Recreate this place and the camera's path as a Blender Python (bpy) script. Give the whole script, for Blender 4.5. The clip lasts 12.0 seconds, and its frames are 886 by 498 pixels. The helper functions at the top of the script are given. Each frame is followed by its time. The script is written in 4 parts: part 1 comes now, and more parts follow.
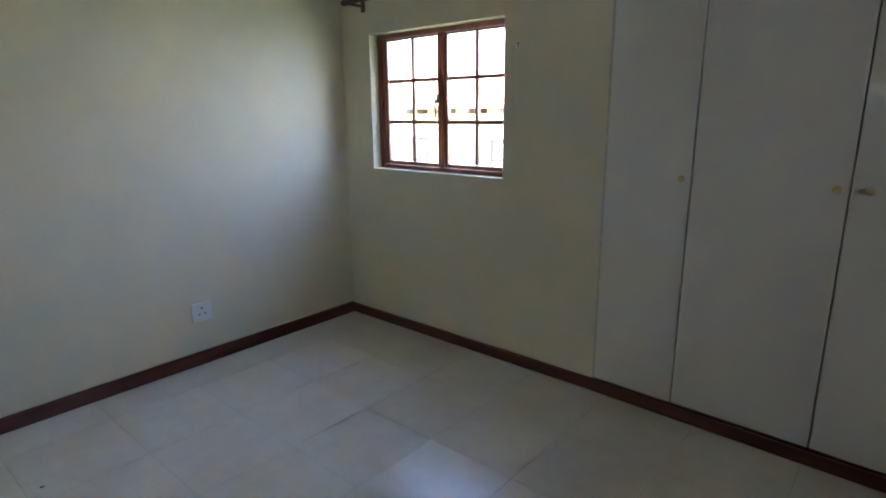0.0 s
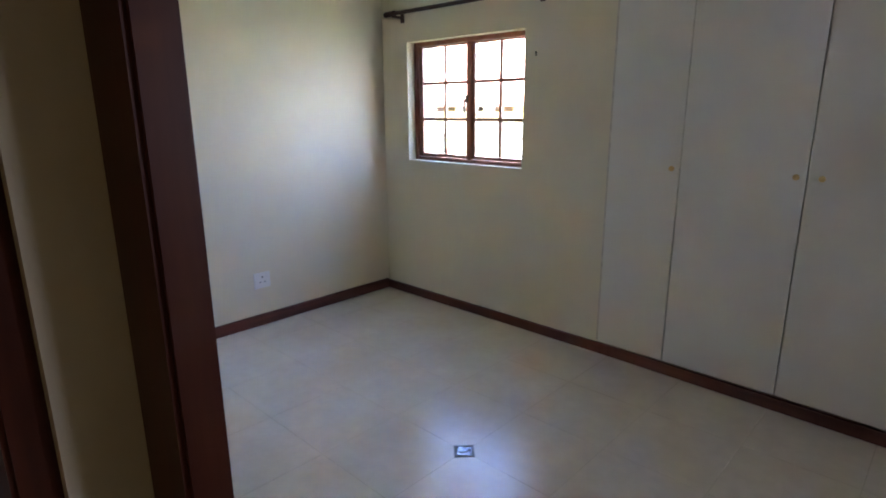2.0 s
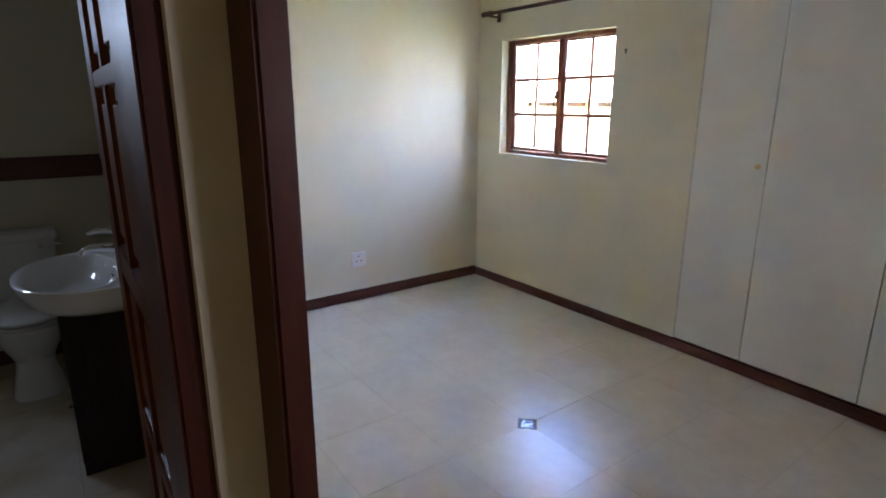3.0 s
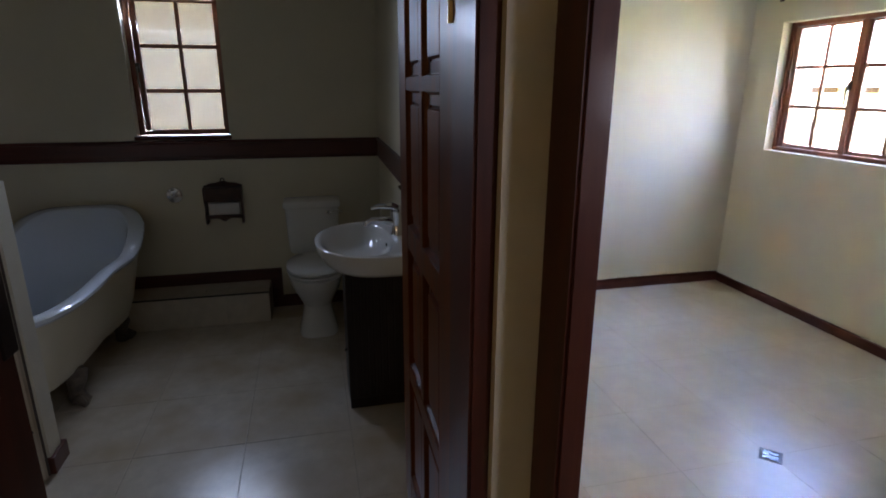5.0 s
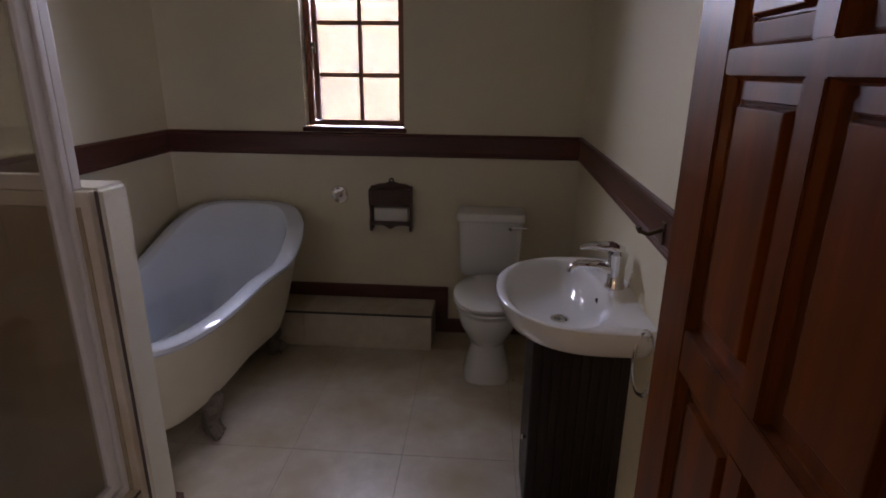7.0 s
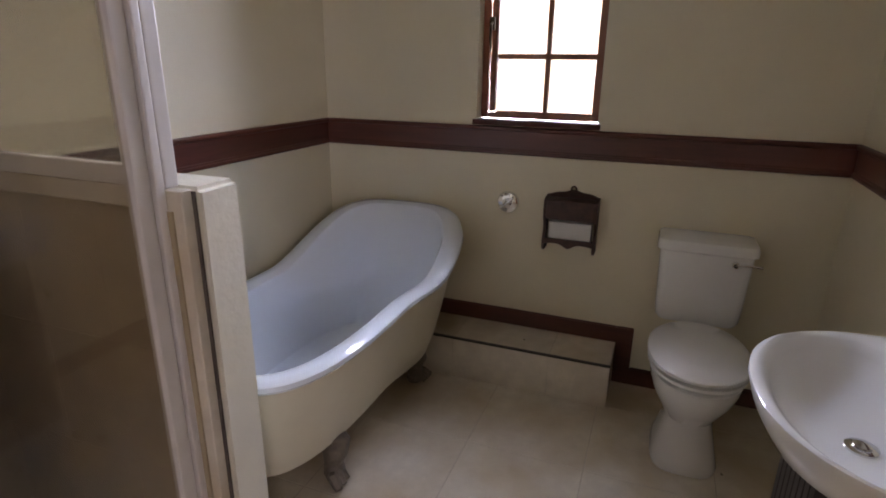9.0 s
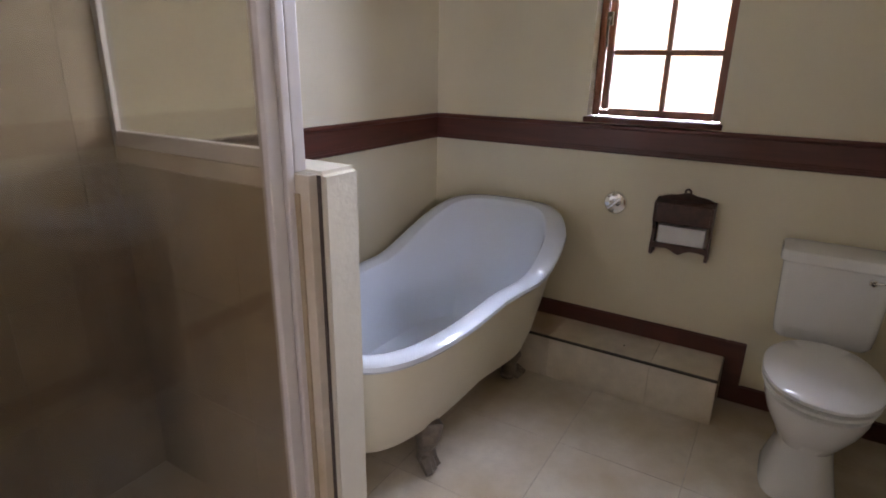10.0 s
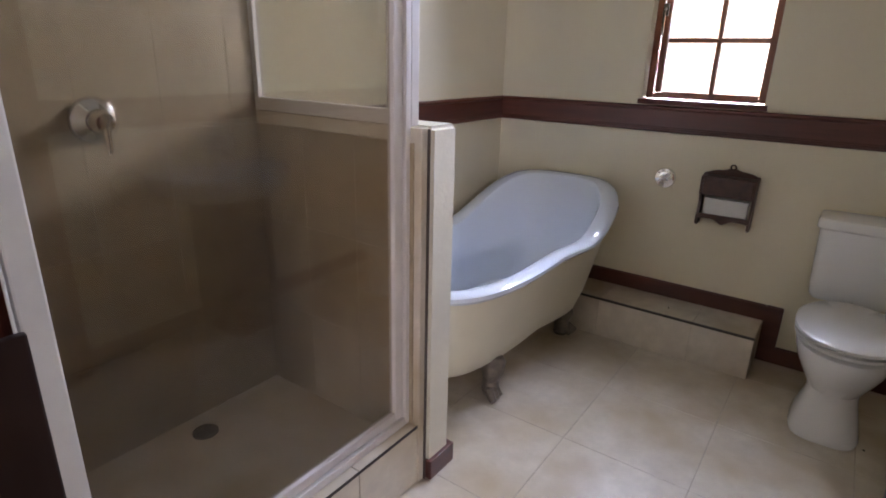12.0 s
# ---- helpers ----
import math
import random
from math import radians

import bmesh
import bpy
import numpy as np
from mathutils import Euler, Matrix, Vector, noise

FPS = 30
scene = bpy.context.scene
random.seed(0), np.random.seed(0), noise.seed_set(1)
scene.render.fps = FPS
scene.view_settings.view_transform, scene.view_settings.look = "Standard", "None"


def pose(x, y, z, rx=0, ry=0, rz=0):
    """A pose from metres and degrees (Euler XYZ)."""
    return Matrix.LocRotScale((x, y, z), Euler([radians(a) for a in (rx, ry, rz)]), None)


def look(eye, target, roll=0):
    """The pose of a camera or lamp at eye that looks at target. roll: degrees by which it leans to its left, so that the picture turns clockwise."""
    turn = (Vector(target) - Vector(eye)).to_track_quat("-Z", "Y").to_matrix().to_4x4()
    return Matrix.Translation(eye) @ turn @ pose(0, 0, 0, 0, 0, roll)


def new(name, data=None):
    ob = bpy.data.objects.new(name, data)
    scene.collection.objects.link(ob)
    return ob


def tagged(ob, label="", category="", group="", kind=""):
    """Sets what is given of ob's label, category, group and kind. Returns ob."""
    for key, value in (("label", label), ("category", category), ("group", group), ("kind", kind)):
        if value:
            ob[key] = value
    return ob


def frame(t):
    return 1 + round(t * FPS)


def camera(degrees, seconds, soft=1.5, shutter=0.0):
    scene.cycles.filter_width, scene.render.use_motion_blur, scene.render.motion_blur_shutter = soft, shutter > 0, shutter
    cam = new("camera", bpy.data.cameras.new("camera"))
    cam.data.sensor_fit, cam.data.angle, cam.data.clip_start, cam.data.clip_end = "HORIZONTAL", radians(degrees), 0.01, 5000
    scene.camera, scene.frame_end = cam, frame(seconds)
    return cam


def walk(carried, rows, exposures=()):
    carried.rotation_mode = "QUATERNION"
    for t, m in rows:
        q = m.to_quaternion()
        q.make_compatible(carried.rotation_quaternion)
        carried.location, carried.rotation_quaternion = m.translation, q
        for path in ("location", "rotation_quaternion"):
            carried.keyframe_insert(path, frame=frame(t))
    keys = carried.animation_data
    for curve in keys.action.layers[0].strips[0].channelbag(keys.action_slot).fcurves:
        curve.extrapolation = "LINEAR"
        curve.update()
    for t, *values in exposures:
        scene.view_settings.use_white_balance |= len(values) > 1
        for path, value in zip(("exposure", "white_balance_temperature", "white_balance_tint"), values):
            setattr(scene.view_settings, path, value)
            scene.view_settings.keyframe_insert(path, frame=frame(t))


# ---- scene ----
cam = camera(76.9, 12.0, soft=1.8)
PATH = [
    (0, (0.013, -0.047, 1.444), (-1.259, 1.42, 0.964), -0.6),
    (0.5, (0.093, -0.15, 1.456), (-1.181, 1.315, 0.972), -0.6),
    (1, (0.172, -0.261, 1.458), (-1.098, 1.206, 0.974), -0.6),
    (1.5, (0.243, -0.345, 1.451), (-1.046, 1.106, 0.968), -0.5),
    (2, (0.346, -0.443, 1.453), (-0.99, 0.963, 0.965), -0.3),
    (2.5, (0.467, -0.504, 1.455), (-0.979, 0.785, 0.957), -0.2),
    (3, (0.579, -0.521, 1.459), (-0.984, 0.619, 0.954), 0.1),
    (5, (0.581, -0.659, 1.511), (-1.286, -0.212, 0.947), 0.2),
    (5.5, (0.419, -0.707, 1.524), (-1.468, -0.388, 0.943), 0.4),
    (6, (0.214, -0.721, 1.502), (-1.689, -0.535, 0.913), 0.5),
    (6.5, (-0.018, -0.705, 1.507), (-1.926, -0.691, 0.908), 0.6),
    (7, (-0.223, -0.718, 1.497), (-2.124, -0.848, 0.889), 0.7),
    (9, (-0.781, -0.893, 1.422), (-2.558, -1.568, 0.801), 0.8),
    (9.5, (-0.787, -0.914, 1.419), (-2.49, -1.753, 0.79), 0.9),
    (10, (-0.751, -0.91, 1.41), (-2.378, -1.888, 0.78), 1.0),
    (10.5, (-0.693, -0.915, 1.403), (-2.265, -1.977, 0.77), 1.2),
    (11, (-0.593, -0.911, 1.39), (-2.151, -1.994, 0.758), 1.3),
    (11.5, (-0.488, -0.877, 1.368), (-2.042, -1.967, 0.738), 1.3),
    (12, (-0.387, -0.812, 1.363), (-1.929, -1.91, 0.716), 1.4),
]
EXPOSURES = [(0.0, 5.5, 6150, 23), (2.0, 5.95, 6300, 30), (3.0, 6.35, 6350, 30), (5.0, 6.35, 6500, 32), (6.0, 6.7, 7050, 43), (7.0, 7.25, 7400, 48), (9.0, 8.3, 7350, 42), (12.0, 8.85, 6850, 40)]
walk(cam, [(t, look(eye, target, roll)) for t, eye, target, roll in PATH], EXPOSURES)

# ---- sky and sun ----
world = bpy.data.worlds.new("world")
scene.world = world
world.use_nodes = True
wn = world.node_tree.nodes
sky = wn.new("ShaderNodeTexSky")
sky.sky_type = "NISHITA"
sky.sun_disc = False
sky.dust_density = 0.0
sky.ozone_density = 5.0
sky.sun_elevation = radians(82)
sky.sun_rotation = radians(120)
world.node_tree.links.new(sky.outputs["Color"], wn["Background"].inputs["Color"])
wn["Background"].inputs["Strength"].default_value = 0.15
sun = new("sun", bpy.data.lights.new("sun", "SUN"))
sun.data.energy = 4.0
sun.data.angle = radians(0.5)
sun.data.color = (1.0, 0.95, 0.86)
sun.matrix_world = look((1.22, -0.70, 10), (0, 0, 0))


def opening_light(name, place, aim, width, height, watts, colour, spread):
    """An area lamp that stands in an opening in place of daylight."""
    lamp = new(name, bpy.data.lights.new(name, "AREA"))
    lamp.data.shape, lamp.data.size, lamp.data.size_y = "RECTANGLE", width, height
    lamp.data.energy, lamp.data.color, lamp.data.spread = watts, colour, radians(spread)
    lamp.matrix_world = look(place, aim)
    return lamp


opening_light("bathroom_window_daylight", (-3.46, -1.418, 1.61), (-2.46, -1.418, 1.23), 0.54, 0.82, 0.28, (0.58, 0.80, 1.0), 108)
# Added warm fill: a lamp in a made-up hall opening, never in view.
opening_light("hall_fill_light", (1.66, -2.15, 1.45), (0.66, -1.75, 1.40), 0.26, 0.28, 0.024, (1.0, 0.77, 0.34), 160)
# Added cool fill: a lamp in an unseen opening of the bedroom's east wall.
opening_light("bedroom_fill_light", (1.67, 0.91, 1.48), (0.67, 0.91, 1.48), 0.32, 0.26, 0.095, (0.84, 0.92, 1.0), 170)


# ---- materials ----
def material(name, colour, rough=0.5, metal=0.0, vary=0.06, scale=8.0, bump=0.0, bump_scale=60.0, spec=0.5, coat=0.0, stretch=(1, 1, 1), stain=0.0, stain_colour=(0.2, 0.15, 0.1), per_piece=0.0, rough_vary=0.08, flowing=False):
    m = bpy.data.materials.new(name)
    m.use_nodes = True
    nt = m.node_tree
    n, link = nt.nodes, nt.links.new
    b = n["Principled BSDF"]
    b.inputs["Metallic"].default_value = metal
    b.inputs["Specular IOR Level"].default_value = spec
    b.inputs["Coat Weight"].default_value = coat
    b.inputs["Coat Roughness"].default_value = 0.12
    co = n.new("ShaderNodeTexCoord")
    mp = n.new("ShaderNodeMapping")
    mp.inputs["Scale"].default_value = stretch
    link(co.outputs["Object"], mp.inputs["Vector"])
    if flowing:
        geo = n.new("ShaderNodeNewGeometry")
        link(geo.outputs["Position"], mp.inputs["Vector"])
    elif per_piece:
        own = n.new("ShaderNodeObjectInfo")
        shift = n.new("ShaderNodeVectorMath")
        shift.operation = "SCALE"
        shift.inputs[0].default_value = (37.0, 23.0, 11.0)
        link(own.outputs["Random"], shift.inputs["Scale"])
        link(shift.outputs[0], mp.inputs["Location"])
    no = n.new("ShaderNodeTexNoise")
    no.inputs["Scale"].default_value = scale
    no.inputs["Detail"].default_value = 6
    no.inputs["Roughness"].default_value = 0.6
    link(mp.outputs[0], no.inputs["Vector"])
    ramp = n.new("ShaderNodeValToRGB")
    lo = tuple(max(0, c * (1 - vary * 2)) for c in colour)
    hi = tuple(min(1, c * (1 + vary * 1.4)) for c in colour)
    ramp.color_ramp.elements[0].position, ramp.color_ramp.elements[1].position = 0.3, 0.72
    ramp.color_ramp.elements[0].color, ramp.color_ramp.elements[1].color = (*lo, 1), (*hi, 1)
    link(no.outputs["Fac"], ramp.inputs["Fac"])
    out = ramp.outputs["Color"]
    if stain:
        big = n.new("ShaderNodeTexNoise")
        big.inputs["Scale"].default_value = scale * 0.22
        big.inputs["Detail"].default_value = 2
        link(mp.outputs[0], big.inputs["Vector"])
        mr = n.new("ShaderNodeMapRange")
        mr.inputs["From Min"].default_value, mr.inputs["From Max"].default_value = 0.38, 0.68
        mr.inputs["To Max"].default_value = stain
        link(big.outputs["Fac"], mr.inputs["Value"])
        mx = n.new("ShaderNodeMix")
        mx.data_type = "RGBA"
        link(mr.outputs[0], mx.inputs["Factor"])
        link(out, mx.inputs["A"])
        mx.inputs["B"].default_value = (*stain_colour, 1)
        out = mx.outputs["Result"]
    if per_piece:
        oi = n.new("ShaderNodeObjectInfo")
        hs = n.new("ShaderNodeHueSaturation")
        mr = n.new("ShaderNodeMapRange")
        mr.inputs["To Min"].default_value, mr.inputs["To Max"].default_value = 1 - per_piece, 1 + per_piece
        link(oi.outputs["Random"], mr.inputs["Value"])
        link(mr.outputs[0], hs.inputs["Value"])
        link(out, hs.inputs["Color"])
        out = hs.outputs["Color"]
    link(out, b.inputs["Base Color"])
    rr = n.new("ShaderNodeMapRange")
    rr.inputs["To Min"].default_value, rr.inputs["To Max"].default_value = max(0.02, rough - rough_vary), min(1, rough + rough_vary)
    link(no.outputs["Fac"], rr.inputs["Value"])
    link(rr.outputs[0], b.inputs["Roughness"])
    if bump:
        fine = n.new("ShaderNodeTexNoise")
        fine.inputs["Scale"].default_value = bump_scale
        fine.inputs["Detail"].default_value = 4
        link(mp.outputs[0], fine.inputs["Vector"])
        bp = n.new("ShaderNodeBump")
        bp.inputs["Strength"].default_value = bump
        bp.inputs["Distance"].default_value = 0.004
        link(fine.outputs["Fac"], bp.inputs["Height"])
        link(bp.outputs[0], b.inputs["Normal"])
    return m


CREAM = (0.75, 0.68, 0.51)
plaster = material("cream_plaster", CREAM, 0.62, vary=0.02, scale=2.5, bump=0.10, bump_scale=140, spec=0.35)
rough_plaster = material("stippled_plaster", (0.74, 0.70, 0.57), 0.7, vary=0.03, scale=6, bump=0.5, bump_scale=60, spec=0.3)
ceiling_paint = material("ceiling_paint", (0.80, 0.79, 0.75), 0.8, vary=0.01, scale=3)
tile_mat = material("beige_floor_tile", (0.71, 0.655, 0.565), 0.30, vary=0.035, scale=14, bump=0.015, bump_scale=18, stain=0.45, stain_colour=(0.60, 0.51, 0.39), per_piece=0.004, rough_vary=0.05, spec=0.55, flowing=True)
bath_tile = material("warm_beige_bath_tile", (0.68, 0.61, 0.495), 0.23, vary=0.055, scale=14.0, bump=0.012, bump_scale=14, stain=0.8, stain_colour=(0.50, 0.385, 0.24), per_piece=0.008, rough_vary=0.04, spec=1.0, flowing=True)
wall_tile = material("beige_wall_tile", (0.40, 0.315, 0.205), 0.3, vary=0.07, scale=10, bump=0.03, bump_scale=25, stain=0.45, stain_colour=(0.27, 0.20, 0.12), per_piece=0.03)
grout = material("pale_grout", (0.64, 0.585, 0.49), 1.0, vary=0.08, scale=30, spec=0.0)
bath_grout = material("greyed_grout", (0.48, 0.42, 0.335), 1.0, vary=0.1, scale=30, spec=0.0)
dark_grout = material("dark_grout", (0.10, 0.08, 0.065), 0.9, vary=0.1, scale=30)
wood = material("dark_red_wood", (0.095, 0.024, 0.013), 0.42, vary=0.25, scale=14, stretch=(1, 1, 0.08), bump=0.06, bump_scale=60, spec=0.3, coat=0.05)
wood_h = material("dark_red_wood_lengthwise", (0.115, 0.030, 0.019), 0.38, vary=0.25, scale=14, stretch=(0.08, 0.08, 1), bump=0.05, bump_scale=60, coat=0.2)
door_wood = material("varnished_door_wood", (0.15, 0.036, 0.006), 0.36, vary=0.28, scale=16, stretch=(1, 1, 0.07), bump=0.04, bump_scale=60, spec=0.12, coat=0.0)
window_wood = material("red_window_wood", (0.32, 0.10, 0.045), 0.35, vary=0.22, scale=18, stretch=(1, 1, 0.1), bump=0.05, coat=0.3)
black_wood = material("nearly_black_wood", (0.022, 0.013, 0.011), 0.4, vary=0.2, scale=20, stretch=(1, 1, 0.1), bump=0.08)
rack_wood = material("dark_brown_rack_wood", (0.075, 0.033, 0.022), 0.45, vary=0.2, scale=25, bump=0.08)
ceramic = material("white_ceramic", (0.80, 0.80, 0.78), 0.08, vary=0.006, scale=3, spec=0.5, coat=0.4, rough_vary=0.02)
seat_plastic = material("white_seat_plastic", (0.78, 0.77, 0.74), 0.18, vary=0.01, scale=3)
bath_cream = material("cream_bath_enamel", (0.72, 0.67, 0.52), 0.35, vary=0.03, scale=4, bump=0.03, bump_scale=30)
enamel = material("white_bath_enamel", (0.75, 0.82, 0.90), 0.10, vary=0.008, scale=3, coat=0.4, rough_vary=0.03)
chrome = material("chrome", (0.78, 0.78, 0.78), 0.07, metal=1.0, vary=0.02, rough_vary=0.03)
brass = material("brass", (0.78, 0.58, 0.27), 0.32, metal=1.0, vary=0.05)
bronze = material("dark_bronze", (0.12, 0.09, 0.06), 0.4, metal=0.9, vary=0.1)
iron = material("dark_cast_iron", (0.20, 0.165, 0.13), 0.45, metal=0.4, vary=0.2, scale=30, bump=0.25, bump_scale=60)
melamine = material("white_melamine", (0.77, 0.745, 0.67), 0.42, vary=0.015, scale=2, spec=0.4)
dark_gap = material("dark_gap", (0.03, 0.028, 0.025), 0.9, vary=0.1)
alu = material("white_aluminium", (0.66, 0.62, 0.58), 0.4, vary=0.03, scale=10)
plastic_white = material("white_socket_plastic", (0.78, 0.77, 0.74), 0.35, vary=0.01)
paper = material("white_paper", (0.80, 0.79, 0.76), 0.9, vary=0.02)
ext_wall = material("yellow_exterior_plaster", (0.62, 0.50, 0.30), 0.8, vary=0.04, scale=1.5, bump=0.1)
ext_trim = material("pale_exterior_moulding", (0.78, 0.74, 0.64), 0.8, vary=0.04, scale=3)
roof_tile = material("terracotta_roof_tile", (0.42, 0.24, 0.16), 0.8, vary=0.2, scale=6, bump=0.2)
grass = material("lawn", (0.07, 0.10, 0.03), 0.9, vary=0.3, scale=2, stain=0.4, stain_colour=(0.16, 0.16, 0.06))
steel = material("brushed_steel", (0.35, 0.36, 0.38), 0.25, metal=1.0, vary=0.1, scale=20)
insert_border = material("grey_insert_border", (0.16, 0.165, 0.17), 0.5, vary=0.1, scale=20)
insert_glass = material("blue_grey_insert", (0.03, 0.035, 0.045), 0.22, vary=0.2, scale=30, coat=0.1)


def glass_material(name, rough, tint, transmission=1.0):
    m = bpy.data.materials.new(name)
    m.use_nodes = True
    b = m.node_tree.nodes["Principled BSDF"]
    b.inputs["Base Color"].default_value = (*tint, 1)
    b.inputs["Roughness"].default_value = rough
    b.inputs["Transmission Weight"].default_value = transmission
    b.inputs["IOR"].default_value = 1.45
    return m


clear_glass = glass_material("clear_glass", 0.0, (1, 1, 1))


def filmed_glass(name, tint, film):
    """Tinted glass under a thin, uneven film of dried soap."""
    m = glass_material(name, 0.0, tint)
    n, link = m.node_tree.nodes, m.node_tree.links.new
    co, no, mr = n.new("ShaderNodeTexCoord"), n.new("ShaderNodeTexNoise"), n.new("ShaderNodeMapRange")
    no.inputs["Scale"].default_value, no.inputs["Detail"].default_value = 3.5, 5
    link(co.outputs["Object"], no.inputs["Vector"])
    link(no.outputs["Fac"], mr.inputs["Value"])
    mr.inputs["From Min"].default_value, mr.inputs["From Max"].default_value = 0.35, 0.7
    mr.inputs["To Min"].default_value, mr.inputs["To Max"].default_value = film * 0.4, film
    df, tl, half, mx = n.new("ShaderNodeBsdfDiffuse"), n.new("ShaderNodeBsdfTranslucent"), n.new("ShaderNodeMixShader"), n.new("ShaderNodeMixShader")
    for sh in (df, tl):
        sh.inputs["Color"].default_value = (0.80, 0.74, 0.64, 1)
    link(df.outputs[0], half.inputs[1])
    link(tl.outputs[0], half.inputs[2])
    link(mr.outputs[0], mx.inputs[0])
    link(n["Principled BSDF"].outputs[0], mx.inputs[1])
    link(half.outputs[0], mx.inputs[2])
    link(mx.outputs[0], n["Material Output"].inputs["Surface"])
    return m


shower_glass = filmed_glass("shower_glass", (0.62, 0.57, 0.475), 0.03)
side_glass = filmed_glass("side_glass", (0.70, 0.68, 0.60), 0.03)


def frosted_material(name, through_colour, glow_colour):
    """Obscure glass: lets part of the light straight on and scatters the rest."""
    m = bpy.data.materials.new(name)
    m.use_nodes = True
    n, link = m.node_tree.nodes, m.node_tree.links.new
    n.remove(n["Principled BSDF"])
    tr, tl, gl = n.new("ShaderNodeBsdfTransparent"), n.new("ShaderNodeBsdfTranslucent"), n.new("ShaderNodeBsdfGlossy")
    tr.inputs["Color"].default_value, tl.inputs["Color"].default_value = (*through_colour, 1), (*glow_colour, 1)
    gl.inputs["Roughness"].default_value = 0.25
    ad, mx, fr = n.new("ShaderNodeAddShader"), n.new("ShaderNodeMixShader"), n.new("ShaderNodeFresnel")
    link(tr.outputs[0], ad.inputs[0])
    link(tl.outputs[0], ad.inputs[1])
    link(fr.outputs[0], mx.inputs[0])
    link(ad.outputs[0], mx.inputs[1])
    link(gl.outputs[0], mx.inputs[2])
    link(mx.outputs[0], n["Material Output"].inputs["Surface"])
    return m


frosted_glass = frosted_material("frosted_glass", (0.15, 0.148, 0.14), (0.03, 0.03, 0.028))


# ---- mesh helpers ----
def add_box(bm, x0, x1, y0, y1, z0, z1):
    v = [bm.verts.new(p) for p in ((x0, y0, z0), (x1, y0, z0), (x1, y1, z0), (x0, y1, z0), (x0, y0, z1), (x1, y0, z1), (x1, y1, z1), (x0, y1, z1))]
    for f in ((0, 3, 2, 1), (4, 5, 6, 7), (0, 1, 5, 4), (1, 2, 6, 5), (2, 3, 7, 6), (3, 0, 4, 7)):
        bm.faces.new([v[i] for i in f])


def box(x0, x1, y0, y1, z0, z1, bevel=0.0, segments=2):
    bm = bmesh.new()
    add_box(bm, min(x0, x1), max(x0, x1), min(y0, y1), max(y0, y1), min(z0, z1), max(z0, z1))
    if bevel:
        bmesh.ops.bevel(bm, geom=bm.edges[:], offset=bevel, segments=segments, profile=0.6, affect="EDGES")
    return bm


def boxes(*items):
    bm = bmesh.new()
    for it in items:
        add_box(bm, *it)
    return bm


def lathe(profile, steps=32, axis="z", centre=(0, 0, 0)):
    """A turned shape; profile: (radius, height) pairs."""
    bm = bmesh.new()
    rings = []
    for r, h in profile:
        ring = []
        for i in range(steps):
            a = 2 * math.pi * i / steps
            p = (r * math.cos(a), r * math.sin(a), h)
            p = {"z": p, "y": (p[0], p[2], p[1]), "x": (p[2], p[0], p[1])}[axis]
            ring.append(bm.verts.new((p[0] + centre[0], p[1] + centre[1], p[2] + centre[2])))
        rings.append(ring)
    for a, b in zip(rings, rings[1:]):
        for i in range(steps):
            j = (i + 1) % steps
            bm.faces.new((a[i], a[j], b[j], b[i]))
    for ring in (rings[0], rings[-1]):
        bm.faces.new(ring)
    bmesh.ops.recalc_face_normals(bm, faces=bm.faces[:])
    return bm


def tube(points, radius, steps=10):
    """A round bar along a polyline; radius: one number or one for each point."""
    bm = bmesh.new()
    pts = [Vector(p) for p in points]
    rad = radius if isinstance(radius, (list, tuple)) else [radius] * len(pts)
    rings = []
    side = None
    for k, p in enumerate(pts):
        way = (pts[min(k + 1, len(pts) - 1)] - pts[max(k - 1, 0)]).normalized()
        if side is None:
            side = way.orthogonal().normalized()
        side = (side - way * side.dot(way)).normalized()
        up = way.cross(side)
        rings.append([bm.verts.new(p + (side * math.cos(a) + up * math.sin(a)) * rad[k]) for a in (2 * math.pi * i / steps for i in range(steps))])
    for a, b in zip(rings, rings[1:]):
        for i in range(steps):
            j = (i + 1) % steps
            bm.faces.new((a[i], a[j], b[j], b[i]))
    bm.faces.new(rings[0])
    bm.faces.new(rings[-1])
    bmesh.ops.recalc_face_normals(bm, faces=bm.faces[:])
    return bm


def loft(rings, cap_first=True, cap_last=True):
    bm = bmesh.new()
    rows = [[bm.verts.new(p) for p in ring] for ring in rings]
    n = len(rows[0])
    for a, b in zip(rows, rows[1:]):
        for i in range(n):
            j = (i + 1) % n
            bm.faces.new((a[i], a[j], b[j], b[i]))
    if cap_first:
        bm.faces.new(rows[0])
    if cap_last:
        bm.faces.new(rows[-1])
    bmesh.ops.recalc_face_normals(bm, faces=bm.faces[:])
    return bm


def prism(outline, depth, place):
    """A flat outline (u, v) made thick along w; place maps (u, v, w) to the world."""
    return loft([[place(u, v, 0) for u, v in outline], [place(u, v, depth) for u, v in outline]])


def merge(*bms):
    out = bmesh.new()
    for b in bms:
        me = bpy.data.meshes.new("tmp")
        b.to_mesh(me)
        b.free()
        out.from_mesh(me)
        bpy.data.meshes.remove(me)
    return out


def mesh_of(name, bm, mat, smooth=False):
    me = bpy.data.meshes.new(name)
    bm.to_mesh(me)
    bm.free()
    me.materials.append(mat)
    if smooth:
        for p in me.polygons:
            p.use_smooth = True
        me.set_sharp_from_angle(angle=radians(38))
    return me


def part(name, bm, mat, parent, label="", smooth=False):
    ob = new(name, mesh_of(name, bm, mat, smooth))
    ob.parent = parent
    return tagged(ob, label)


